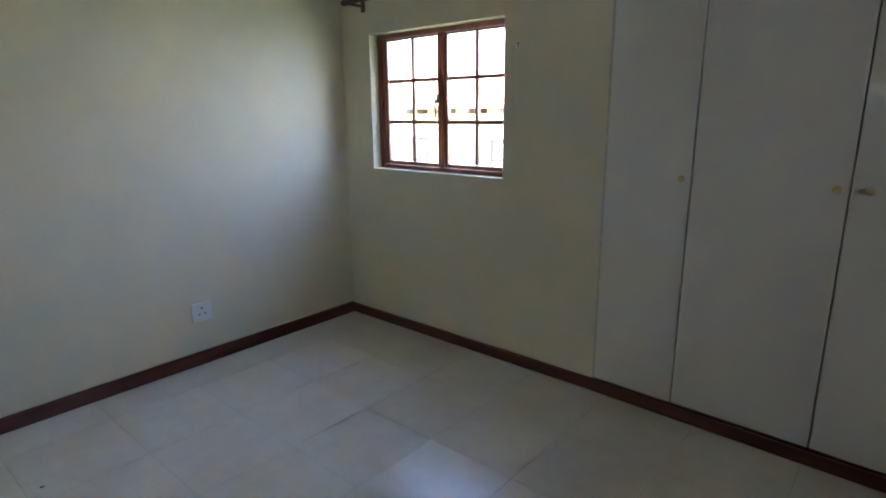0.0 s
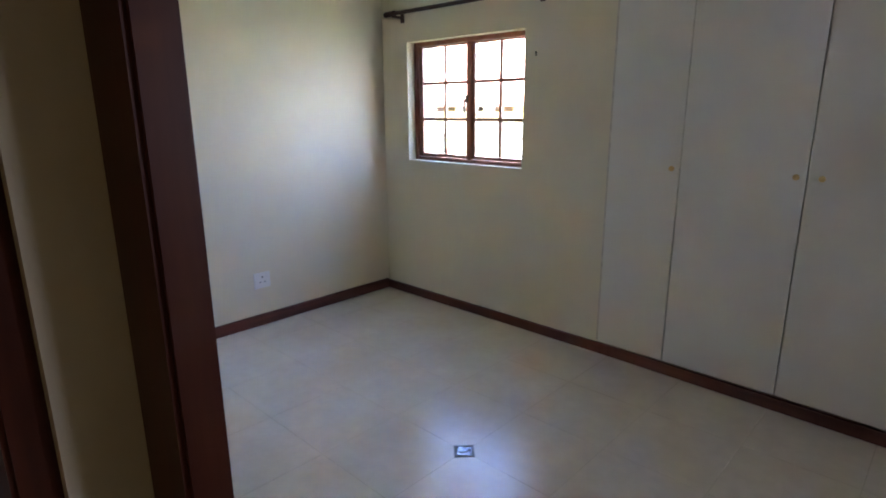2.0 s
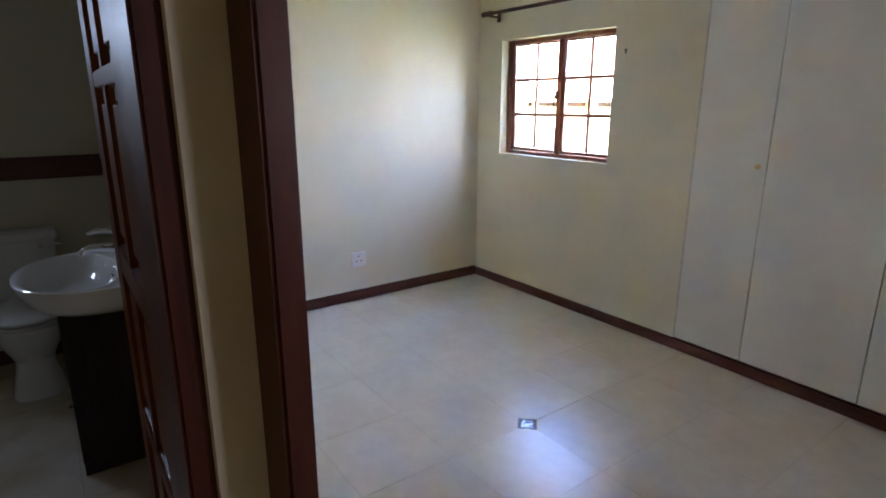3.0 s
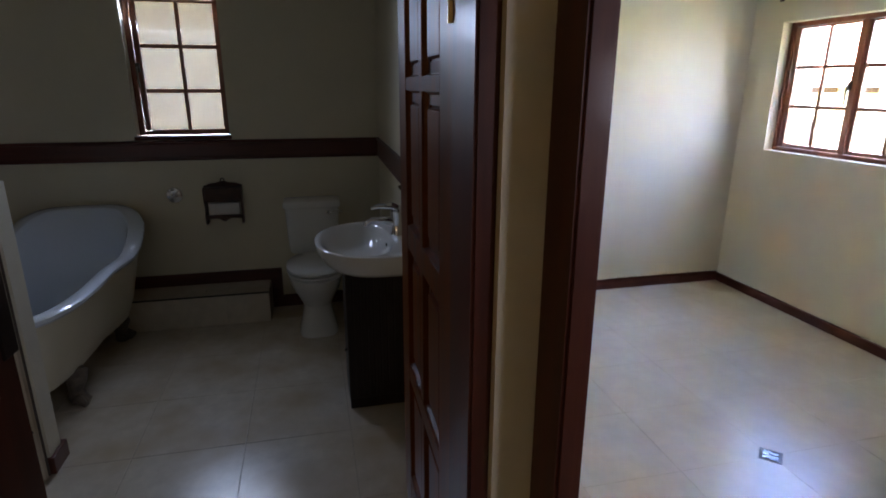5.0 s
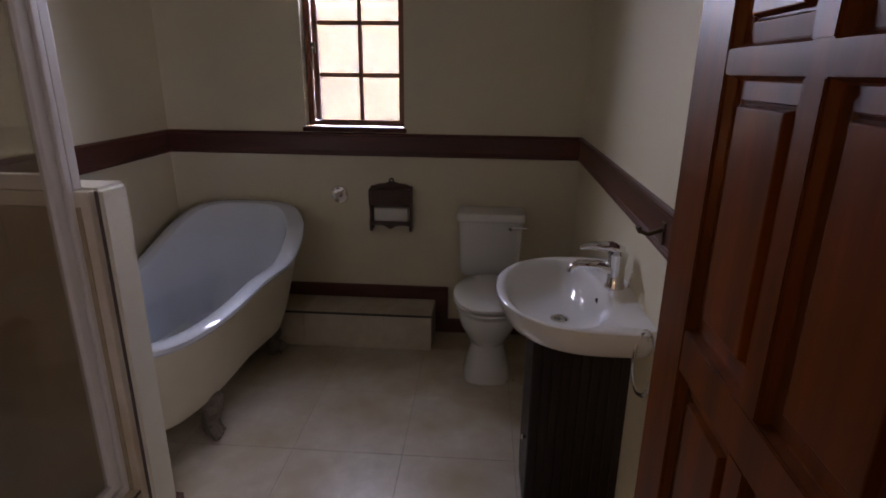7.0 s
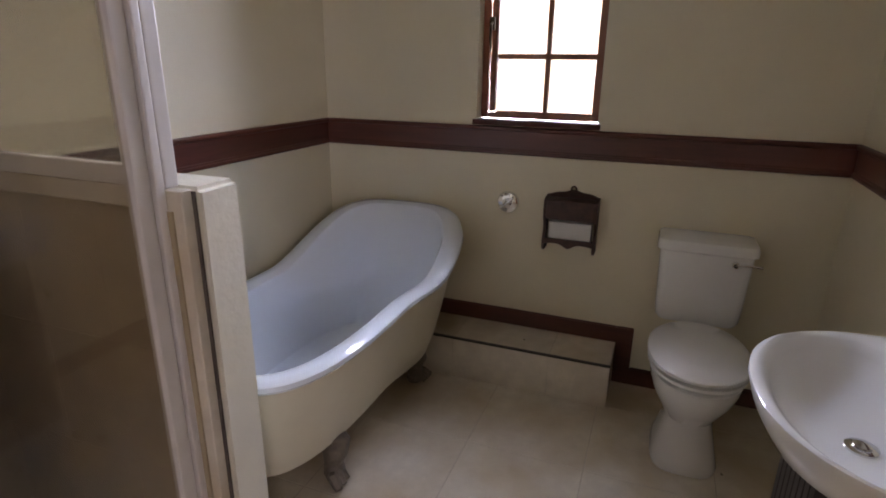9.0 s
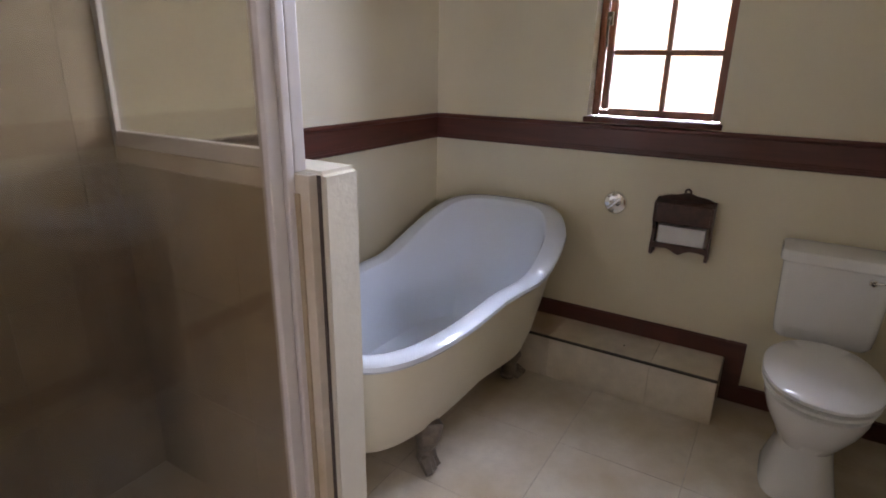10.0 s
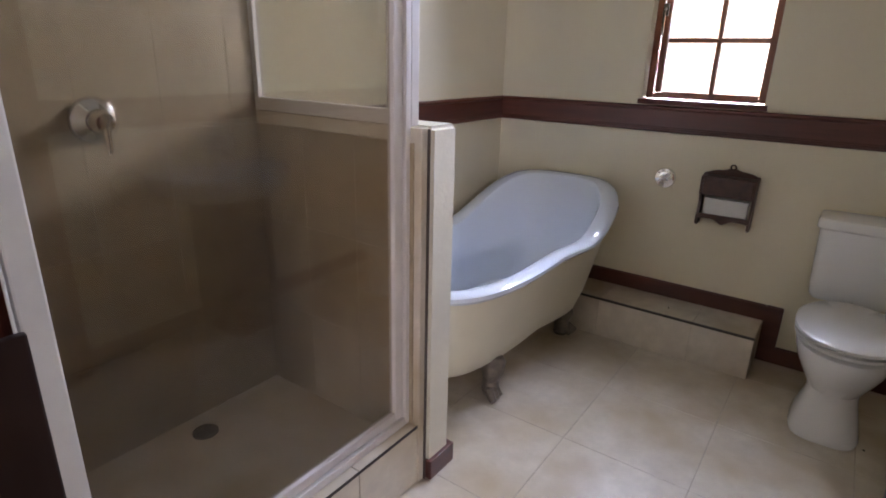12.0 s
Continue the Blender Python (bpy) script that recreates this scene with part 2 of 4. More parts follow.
def solid(name, bm, mat, label, category="", kind="", smooth=False, group=""):
    return tagged(new(name, mesh_of(name, bm, mat, smooth)), label, category, group, kind)


def empty(name, label, category, place=(0, 0, 0), kind="", group="", rz=0.0):
    ob = tagged(new(name), label, category, group, kind)
    ob.matrix_basis = pose(*place, 0, 0, rz)
    return ob


# ---- floors ----
CEIL = 2.62
floor = empty("floor", "pale beige mottled ceramic tiled floor", "floor", kind="structure")
part("screed", box(-3.3, 1.75, -0.205, 3.2, -0.14, -0.0014), grout, floor)
part("screed", box(-3.3, 1.75, -2.7, -0.205, -0.14, -0.0016), bath_grout, floor)

# ---- walls ----
WX = -3.285   # bathroom far wall
RY = -0.19    # bathroom wall on the bedroom side
LY = -2.48    # bathroom wall behind bath and shower
SY = -2.48    # wall behind the shower
BX, BY = -3.085, 2.51   # bedroom west and north walls
HX = -0.305   # hall face of the bathroom door wall
IX = -0.47    # bathroom face of it
OUT = 0.30
solid("wall_bedroom_west", box(BX - 0.2, BX, RY + 0.112, BY, -0.1, CEIL), plaster, "cream painted plaster bedroom wall", "wall", "structure")
wx0, wx1, wz0, wz1 = -2.812, -1.763, 1.075, 1.923
solid("wall_bedroom_north", boxes((BX - 0.2, wx0, BY, BY + OUT, -0.1, CEIL), (wx1, -1.164, BY, BY + OUT, -0.1, CEIL), (wx0, wx1, BY, BY + OUT, -0.1, wz0), (wx0, wx1, BY, BY + OUT, wz1, CEIL)), plaster, "cream painted plaster wall with a window opening", "wall", "structure")
solid("wall_wardrobe_niche", boxes((-1.164, 0.375, BY + 0.58, BY + 0.7, -0.1, CEIL), (-1.2, -1.164, BY + OUT, BY + 0.7, -0.1, CEIL), (0.375, 1.6, BY, BY + 0.7, -0.1, CEIL), (-1.164, 0.375, BY, BY + 0.58, 2.42, CEIL)), plaster, "cream painted plaster wall round the wardrobes", "wall", "structure")
# Opening added only to hold the bedroom fill lamp, out of view.
solid("wall_bedroom_east", boxes((1.6, 1.72, -0.15, 0.74, -0.1, CEIL), (1.6, 1.72, 1.08, BY + 0.7, -0.1, CEIL), (1.6, 1.72, 0.74, 1.08, -0.1, 1.34), (1.6, 1.72, 0.74, 1.08, 1.62, CEIL)), plaster, "cream painted plaster bedroom wall with an added, unseen lamp opening", "wall", "structure")
bdx0, bdx1 = -0.303, 0.66      # bedroom door's frame, outer sides
solid("wall_bedroom_south", boxes((IX, bdx0, -0.259, -0.212, -0.1, CEIL), (bdx1, 1.72, -0.259, -0.15, -0.1, CEIL), (bdx0, bdx1, -0.259, -0.15, 2.1, CEIL)), plaster, "cream painted plaster wall with a doorway", "wall", "structure")
def ry(x):
    """The bathroom face of the partition, which runs a little out of square."""
    return RY - 0.024 * (x - WX)


solid("wall_partition", merge(loft([[(WX, ry(WX), z), (-0.9, ry(-0.9), z), (-0.9, RY + 0.11, z), (WX, RY + 0.11, z)] for z in (-0.1, CEIL)]), loft([[(-0.9, ry(-0.9), z), (IX, ry(IX), z), (IX, RY + 0.028, z), (-0.9, RY + 0.028, z)] for z in (-0.1, CEIL)])), plaster, "cream painted plaster partition wall", "wall", "structure")
by0, by1, bz0, bz1 = -1.69, -1.146, 1.186, 2.035
solid("wall_bathroom_west", boxes((WX - OUT, WX, LY - 0.38, by0, -0.1, CEIL), (WX - OUT, WX, by1, RY + 0.11, -0.1, CEIL), (WX - OUT, WX, by0, by1, -0.1, bz0), (WX - OUT, WX, by0, by1, bz1, CEIL)), plaster, "cream painted plaster wall with a window opening", "wall", "structure")
solid("wall_bathroom_south", boxes((WX, -1.743, LY - 0.38, LY, -0.1, CEIL), (-1.743, IX, LY - 0.38, SY, -0.1, CEIL)), plaster, "cream painted plaster bathroom wall", "wall", "structure")
bd0, bd1 = -1.26, -0.346      # bathroom door's frame, outer sides
solid("wall_bathroom_east", boxes((IX, HX, LY - 0.38, bd0, -0.1, CEIL), (IX, HX, bd1, -0.2595, -0.1, CEIL), (IX, HX, bd0, bd1, 2.1, CEIL)), plaster, "cream painted plaster wall with a doorway", "wall", "structure")
solid("wall_hall_south", box(HX, 1.72, LY - 0.2, LY, -0.1, CEIL), plaster, "cream painted plaster hall wall", "wall", "structure")
# Made-up opening, out of view, where the hall fill lamp sits.
solid("wall_hall_east", boxes((1.6, 1.72, LY, -2.3, -0.1, CEIL), (1.6, 1.72, -2.0, -0.259, -0.1, CEIL), (1.6, 1.72, -2.3, -2.0, -0.1, 1.3), (1.6, 1.72, -2.3, -2.0, 1.6, CEIL)), plaster, "cream painted plaster hall wall with an added, unseen lamp opening", "wall", "structure")
solid("ceiling", box(WX - OUT, 1.75, LY - 0.38, BY + 0.7, CEIL, CEIL + 0.12), ceiling_paint, "white painted ceiling", "ceiling", "structure")


# ---- skirting ----
def skirting(name, x0, x1, y0, y1, z0=0.0, z1=0.078):
    bm = box(x0, x1, y0, y1, z0, z1)
    top = [e for e in bm.edges if all(abs(v.co.z - z1) < 1e-6 for v in e.verts)]
    bmesh.ops.bevel(bm, geom=top, offset=0.005, segments=2, affect="EDGES")
    return solid(name, bm, wood_h, "dark red-brown varnished wooden skirting board", "skirting", "structure")


skirting("baseboard_bedroom_west", BX, BX + 0.016, -0.07, BY - 0.016)
SKEW = 1.5   # degrees by which the wardrobe front turns into the room
sk = 2.764 * math.tan(radians(SKEW))
solid("baseboard_bedroom_north", loft([[(BX, BY, z), (BX, BY - 0.018, z), (-1.164, BY - 0.018, z), (1.6, BY - 0.018 - sk, z), (1.6, BY - sk, z), (-1.164, BY, z)] for z in (0.0, 0.064)]), wood_h, "dark red-brown varnished wooden skirting board", "skirting", "structure")

# ---- doors ----
def door_frame(name, label, bm_list):
    e = empty(name, label, "door frame", kind="structure")
    for nm, bm in bm_list:
        bmesh.ops.bevel(bm, geom=bm.edges[:], offset=0.006, segments=2, affect="EDGES")
        part(nm, bm, wood, e)
    return e


door_frame("door_frame_bedroom", "dark red-brown wooden door frame of the bedroom", [
    ("jamb", box(bdx0, -0.187, -0.266, -0.216, 0, 2.1)), ("jamb", box(0.56, bdx1, -0.266, -0.209, 0, 2.1)), ("head", box(-0.187, 0.56, -0.266, -0.205, 2.03, 2.1))])
df = door_frame("door_frame_bathroom", "dark red-brown wooden door frame of the bathroom", [
    ("jamb", box(-0.48, -0.322, -0.39, bd1, 0, 2.1)), ("jamb", box(-0.483, -0.331, bd0, -1.195, 0, 2.1)), ("head", box(-0.48, -0.331, -1.195, -0.39, 2.03, 2.1))])

strike = part("strike_plate", box(-0.487, -0.440, -1.1965, -1.1895, 1.05, 1.20, 0.002), black_wood, df, "blackened metal strike plate")


def panel_door(name, label, place, rz, width, height):
    """Local x runs from hinge to free edge; the face towards +y is at y = 0."""
    d = empty(name, label, "door", place, rz=rz)
    t = 0.04
    cols = [(0.13, 0.352), (0.397, width - 0.135)]
    rows = [(0.16, 0.55), (0.61, 1.015), (1.09, 1.496), (1.532, 1.92)]
    def bar(nm, *b):
        bm = box(*b)
        bmesh.ops.bevel(bm, geom=bm.edges[:], offset=0.002, segments=2, affect="EDGES")
        part(nm, bm, door_wood, d)
    bar("stile", 0, cols[0][0], -t, 0, 0.006, height)
    bar("stile", cols[1][1], width, -t, 0, 0.006, height)
    edges = [0.006] + [z for r in rows for z in r] + [height]
    for z0, z1 in zip(edges[0::2], edges[1::2]):
        bar("rail", cols[0][0], cols[1][1], -t + 0.0006, -0.0006, z0, z1)
    for z0, z1 in rows:
        bar("mullion", cols[0][1], cols[1][0], -t + 0.0012, -0.0012, z0, z1)
        for x0, x1 in cols:
            rings = []
            for inset, dep in ((0, 0.006), (0.005, 0.017), (0.008, 0.018), (0.032, 0.0165), (0.034, 0.020), (0.038, 0.020), (0.041, 0.009), (0.043, 0.008)):
                rings.append([(x0 + inset, -dep, z0 + inset), (x1 - inset, -dep, z0 + inset), (x1 - inset, -dep, z1 - inset), (x0 + inset, -dep, z1 - inset)])
            back = [(x, -t + 0.02, z) for x, _, z in rings[0]]
            part("panel", loft([back] + rings), door_wood, d)
    return d


leaf = panel_door("door", "open varnished red-brown panelled wooden bathroom door", (-0.483, -0.385, 0), 178.8, 0.75, 2.02)
part("hinge", lathe([(0.007, 0.28), (0.007, 0.36)], 10, centre=(-0.004, 0.006, 0)), brass, leaf)
part("hinge", lathe([(0.007, 1.62), (0.007, 1.70)], 10, centre=(-0.004, 0.006, 0)), brass, leaf)


# ---- windows ----
def window(name, label, axis_map, u0, u1, z0, z1, sashes, bars_u, bars_z, glass, depth, handle):
    """axis_map(u, w, z): u along the wall, w outwards from the front of the frame."""
    e = empty(name, label, "window", kind="structure")
    def bar(nm, a0, a1, w0, w1, c0, c1, parent, bev=0.004):
        p, q = axis_map(a0, w0, c0), axis_map(a1, w1, c1)
        bm = box(p[0], q[0], p[1], q[1], p[2], q[2])
        bmesh.ops.bevel(bm, geom=bm.edges[:], offset=bev, segments=2, affect="EDGES")
        return part(nm, bm, window_wood, parent)
    f = 0.034
    bar("frame_side", u0, u0 + f, 0, depth, z0, z1, e)
    bar("frame_side", u1 - f, u1, 0, depth, z0, z1, e)
    bar("frame_bottom", u0 + f, u1 - f, 0, depth, z0, z0 + 0.026, e)
    bar("frame_top", u0 + f, u1 - f, 0, depth, z1 - 0.03, z1, e)
    inner = [u0 + f] + [m for s in sashes for m in s] + [u1 - f]
    for m0, m1 in sashes:
        bar("mullion", m0, m1, -0.004, depth, z0 + 0.026, z1 - 0.03, e)
    for k in range(len(sashes) + 1):
        a, b = inner[2 * k] + 0.002, inner[2 * k + 1] - 0.002
        sash = empty("sash", "", "")
        sash.parent = e
        g0, g1 = bars_u[k][0], bars_u[k][-1]
        zb, zt = bars_z[0], bars_z[-1]
        zlo, zhi = z0 + 0.028, z1 - 0.032
        bar("stile", a, g0, 0.008, depth - 0.008, zlo, zhi, sash)
        bar("stile", g1, b, 0.008, depth - 0.008, zlo, zhi, sash)
        bar("rail", g0, g1, 0.009, depth - 0.009, zlo, zb, sash)
        bar("rail", g0, g1, 0.009, depth - 0.009, zt, zhi, sash)
        for u in bars_u[k][1:-1]:
            bar("glazing_bar", u - 0.011, u + 0.011, 0.012, depth - 0.012, zb, zt, sash, 0.005)
        for z in bars_z[1:-1]:
            bar("glazing_bar", g0, g1, 0.0135, depth - 0.0135, z - 0.011, z + 0.011, sash, 0.005)
        for ua, ub in zip(bars_u[k], bars_u[k][1:]):
            for za, zb2 in zip(bars_z, bars_z[1:]):
                p, q = axis_map(ua - 0.002, depth * 0.5 - 0.002, za - 0.002), axis_map(ub + 0.002, depth * 0.5 + 0.002, zb2 + 0.002)
                pane = part("pane", box(p[0], q[0], p[1], q[1], p[2], q[2]), glass, sash)
                pane.visible_shadow = glass != clear_glass
    hu, hz = handle
    pts = [axis_map(hu, -0.012, hz + 0.06), axis_map(hu, -0.03, hz + 0.05), axis_map(hu, -0.032, hz), axis_map(hu + 0.004, -0.03, hz - 0.06)]
    part("handle", tube(pts, [0.007, 0.007, 0.006, 0.005], 8), bronze, e, "dark metal casement handle", True)
    p, q = axis_map(hu - 0.012, -0.014, hz + 0.03), axis_map(hu + 0.012, 0.006, hz + 0.085)
    part("handle_plate", box(p[0], q[0], p[1], q[1], p[2], q[2], 0.003), bronze, e)
    return e


w1 = window("window_1", "red-brown wooden cottage-pane casement window", lambda u, w, z: (u, BY + 0.066 + w, z), wx0 + 0.001, wx1 - 0.001, wz0 + 0.001, wz1 - 0.001,
            [(-2.283, -2.243)], [[-2.728, -2.512, -2.303], [-2.223, -2.008, -1.815]], [1.128, 1.378, 1.632, 1.878], clear_glass, 0.055, (-2.285, 1.46))
w2 = window("window_2", "red-brown wooden cottage-pane window with frosted glass", lambda u, w, z: (WX - 0.066 - w, u, z), by0 + 0.001, by1 - 0.001, bz0 + 0.013, bz1 - 0.001,
            [], [[-1.622, -1.392, -1.172]], [1.228, 1.47, 1.735, 1.988], frosted_glass, 0.055, (-1.645, 1.55))
part("window_sill", box(WX - 0.075, WX + 0.022, by0 - 0.012, by1 + 0.012, bz0 - 0.012, bz0 + 0.011, 0.004), wood, w2, "dark wooden window sill")

# Unseen panes that close the two added openings behind their fill lamps.
for name, y0, y1, z0, z1 in (("bedroom_lamp_pane", 0.742, 1.078, 1.342, 1.618), ("hall_lamp_pane", -2.298, -2.002, 1.302, 1.598)):
    solid(name, box(1.70, 1.706, y0, y1, z0, z1), frosted_glass, "added unseen frosted pane behind a fill lamp", "window", "structure")

# ---- wardrobe ----
def wardrobe(name, label, x0, x1, doors, knobs):
    w = empty(name, label, "wardrobe", (x0, BY - (x0 + 1.164) * math.tan(radians(SKEW)), 0), rz=-SKEW)
    L = x1 - x0
    part("carcass", boxes((0.002, L - 0.002, 0.040, 0.57, 0.06, 2.415)), melamine, w)
    for a, b in zip(doors, doors[1:]):
        bm = box(a - x0 + 0.003, b - x0 - 0.003, 0.001, 0.0225, 0.070, 2.412, 0.0015)
        part("door", bm, melamine, w)
    for k in knobs:
        prof = [(0.006, 0.0), (0.006, 0.012), (0.011, 0.018), (0.0145, 0.026), (0.012, 0.034), (0.005, 0.037)]
        bm = lathe([(r, -h) for r, h in prof], 16, "y", (k - x0, 0.001, 1.146))
        part("knob", bm, brass, w, "small round brass knob", True)
    return w


wardrobe("wardrobe", "white built-in wardrobe with one narrow door", -1.164, -0.759, [-1.162, -0.759], [-0.793])
wardrobe("wardrobe", "white built-in wardrobe with two wide doors", -0.759, 0.375, [-0.759, -0.19, 0.373], [-0.228, -0.128])
solid("wardrobe_side_trim", box(-1.169, -1.1592, BY - 0.002, BY + 0.02, 0.078, 2.42), grout, "thin pale filler strip beside the wardrobe", "trim", "structure")

# ---- bedroom fittings ----
socket = empty("wall_socket", "white plastic three-pin wall socket with a switch", "socket", (BX, 1.358, 0.317))
part("plate", box(0.0, 0.009, -0.06, 0.06, -0.055, 0.055, 0.003), plastic_white, socket)
part("switch", box(0.009, 0.013, 0.026, 0.040, 0.022, 0.044, 0.0015), plastic_white, socket)
for y, z, r in ((0, 0.024, 0.0055), (-0.017, -0.012, 0.0048), (0.017, -0.012, 0.0048)):
    part("pin_hole", lathe([(r, 0.0085), (r, 0.0094)], 12, "x", (0, y, z)), dark_gap, socket, "dark round pin hole")

rod = empty("curtain_rod", "dark wooden curtain rod with turned finials", "curtain rod", (0, BY - 0.09, 2.112))
part("rod", tube([(-2.89, 0, 0), (-1.60, 0, 0)], 0.013, 16), rack_wood, rod, smooth=True)
for sx, x in ((-1, -2.885), (1, -1.605)):
    prof = [(0.013, 0), (0.020, 0.005), (0.020, 0.015), (0.012, 0.022), (0.017, 0.032), (0.021, 0.045), (0.017, 0.058), (0.006, 0.066)]
    part("finial", lathe([(r, sx * h) for r, h in prof], 16, "x", (x, 0, 0)), rack_wood, rod, "turned dark wooden finial", True)
    bx = x - sx * 0.035
    part("bracket", merge(box(bx - 0.012, bx + 0.012, -0.01, 0.088, -0.026, -0.012, 0.003), box(bx - 0.016, bx + 0.016, 0.078, 0.09, -0.055, 0.03, 0.004)), rack_wood, rod)
    part("ring_cup", lathe([(0.021, -0.01), (0.021, 0.01)], 16, "x", (bx, 0, 0)), rack_wood, rod, smooth=True)
hook = empty("wall_hook", "tiny metal curtain hook screwed to the wall", "hook", (-1.678, BY, 1.771))
part("plate", box(-0.006, 0.006, -0.004, 0.0, -0.014, 0.014, 0.0015), steel, hook)
part("peg", tube([(0, -0.002, 0.006), (0, -0.012, 0.006), (0, -0.014, 0.012)], 0.0028, 8), steel, hook)

# ---- bathroom: dado rail and skirting ----
RAIL = [(0.0, 1.045), (0.012, 1.045), (0.017, 1.050), (0.017, 1.058), (0.013, 1.061), (0.013, 1.067), (0.010, 1.070), (0.010, 1.148), (0.015, 1.151), (0.019, 1.156), (0.019, 1.164), (0.013, 1.169), (0.0, 1.169)]


def rail_run(name, a, b, inward):
    """A moulding from a to b along the wall; inward: the way into the room."""
    rings = [[(p[0] + inward[0] * d, p[1] + inward[1] * d, z) for d, z in RAIL] for p in (a, b)]
    return solid(name, loft(rings), wood_h, "dark red-brown moulded wooden dado rail", "dado rail", "structure")


rail_run("trim_rail_west", (WX, LY), (WX, RY), (1, 0))
rail_run("trim_rail_north", (WX + 0.019, ry(WX)), (-0.52, ry(-0.52)), (0, -1))
rail_run("trim_rail_south", (WX + 0.019, LY), (-1.743, LY), (0, 1))
skirting("baseboard_bath_ledge", WX, WX + 0.016, LY, -0.968, 0.206, 0.286)
skirting("baseboard_bath_step", WX, WX + 0.0165, -0.968, -0.893, 0.0, 0.2865)
skirting("baseboard_bath_west", WX, WX + 0.016, -0.893, RY, 0.0, 0.085)
solid("baseboard_bath_north", loft([[(WX + 0.016, ry(WX), z), (-0.5, ry(-0.5), z), (-0.5, ry(-0.5) - 0.016, z), (WX + 0.016, ry(WX) - 0.016, z)] for z in (0.0, 0.085)]), wood_h, "dark red-brown varnished wooden skirting board", "skirting", "structure")

# ---- half wall and shower ----
half = empty("wall_half", "low stippled plaster wall end beside the shower", "wall", kind="structure")
bm = box(-1.752, -1.628, SY, -1.741, 0, 1.185)
bmesh.ops.bevel(bm, geom=bm.edges[:], offset=0.012, segments=3, affect="EDGES")
part("plaster_wall", bm, rough_plaster, half, smooth=True)
part("tile_edge", box(-1.6285, -1.6235, -1.757, -1.7465, 0.0, 1.178), dark_grout, half, "dark tile edging line")
part("tile_facing", box(-1.628, -1.598, SY, -1.754, 0.0, 1.182, 0.002, 1), bath_tile, half, "beige tile facing on the shower side")
part("skirting", box(-1.766, -1.632, -1.78, -1.727, 0, 0.075, 0.004), wood_h, half, "dark wooden skirting round the wall end")
KZ = 0.228
kerb = empty("shower_kerb", "raised tiled kerb along the shower", "kerb", kind="structure")
part("core", box(-1.598, -0.60, -1.858, -1.768, 0, KZ - 0.008), dark_grout, kerb)
x = -1.598
for L in (0.27, 0.364, 0.364):
    part("tile", box(x + 0.0015, x + L - 0.0015, -1.768, -1.760, 0.002, KZ - 0.011, 0.001, 1), bath_tile, kerb)
    part("tile", box(x + 0.0015, x + L - 0.0015, -1.86, -1.761, KZ - 0.008, KZ, 0.0015, 1), bath_tile, kerb)
    x += L
part("edge_trim", box(-1.598, -0.60, -1.7605, -1.7585, KZ - 0.011, KZ - 0.0005), black_wood, kerb, "dark edge trim")
solid("wall_shower_nib", box(-0.60, IX, SY, -1.76, -0.05, CEIL), plaster, "plaster wall end of the shower", "wall", "structure")
tray = solid("shower_floor", box(-1.598, -0.60, SY, -1.858, -0.02, 0.15), bath_tile, "beige tiled shower floor", "floor", "structure")
drain = empty("floor_drain", "round metal shower floor drain", "drain", (-1.216, -2.37, 0.15))
part("ring", lathe([(0.042, 0.0), (0.042, 0.003), (0.036, 0.004)], 24), steel, drain, smooth=True)
for k in range(5):
    part("slot", box(-0.028, 0.028, -0.024 + k * 0.011, -0.019 + k * 0.011, 0.0035, 0.0045), dark_gap, drain)

screen = empty("shower_screen", "white framed glass shower screen and door", "shower screen", (0, 0, 0))
GY = -1.815
TOP = 1.93
def ali(nm, *b, parent=None):
    part(nm, box(*b, 0.004), alu, parent or screen)
ali("post", -1.597, -1.575, GY - 0.024, GY + 0.024, KZ, TOP)
ali("corner_post", -1.632, -1.5975, GY - 0.024, GY + 0.024, 1.1845, TOP)
ali("post", -0.635, -0.602, GY - 0.024, GY + 0.024, KZ, TOP)
ali("sill", -1.575, -0.635, GY - 0.022, GY + 0.024, KZ, KZ + 0.028)
ali("head", -1.575, -0.635, GY - 0.022, GY + 0.022, TOP - 0.045, TOP)
sdoor = empty("shower_door", "", "")
sdoor.parent = screen
ali("stile", -1.572, -1.536, GY - 0.013, GY + 0.016, KZ + 0.032, TOP - 0.05, parent=sdoor)
ali("stile", -0.685, -0.640, GY - 0.013, GY + 0.016, KZ + 0.032, TOP - 0.05, parent=sdoor)
ali("rail", -1.536, -0.685, GY - 0.012, GY + 0.015, KZ + 0.032, KZ + 0.062, parent=sdoor)
ali("rail", -1.536, -0.685, GY - 0.012, GY + 0.015, TOP - 0.09, TOP - 0.05, parent=sdoor)
g = part("glass", box(-1.54, -0.68, GY - 0.003, GY + 0.003, KZ + 0.055, TOP - 0.085), shower_glass, sdoor, "slightly dirty shower glass")
g.visible_shadow = False
side = empty("side_screen", "white framed fixed glass panel on the low wall", "shower screen", (-1.612, 0, 1.184))
ali("rail", -0.016, 0.016, SY + 0.03, -1.84, 0.0, 0.042, parent=side)
ali("rail", -0.016, 0.016, SY + 0.03, -1.84, 0.71, 0.746, parent=side)
ali("post", -0.0165, 0.0165, SY, SY + 0.03, 0.0, 0.75, parent=side)
g = part("glass", box(-0.003, 0.003, SY + 0.025, -1.835, 0.037, 0.715), side_glass, side)
g.visible_shadow = False
mixer = empty("shower_mixer", "chrome shower mixer with a lever", "shower mixer", (-1.078, SY + 0.009, 1.182))
part("plate", lathe([(0.064, 0.0), (0.064, 0.004), (0.058, 0.014), (0.038, 0.03), (0.034, 0.034)], 36, "y"), chrome, mixer, smooth=True)
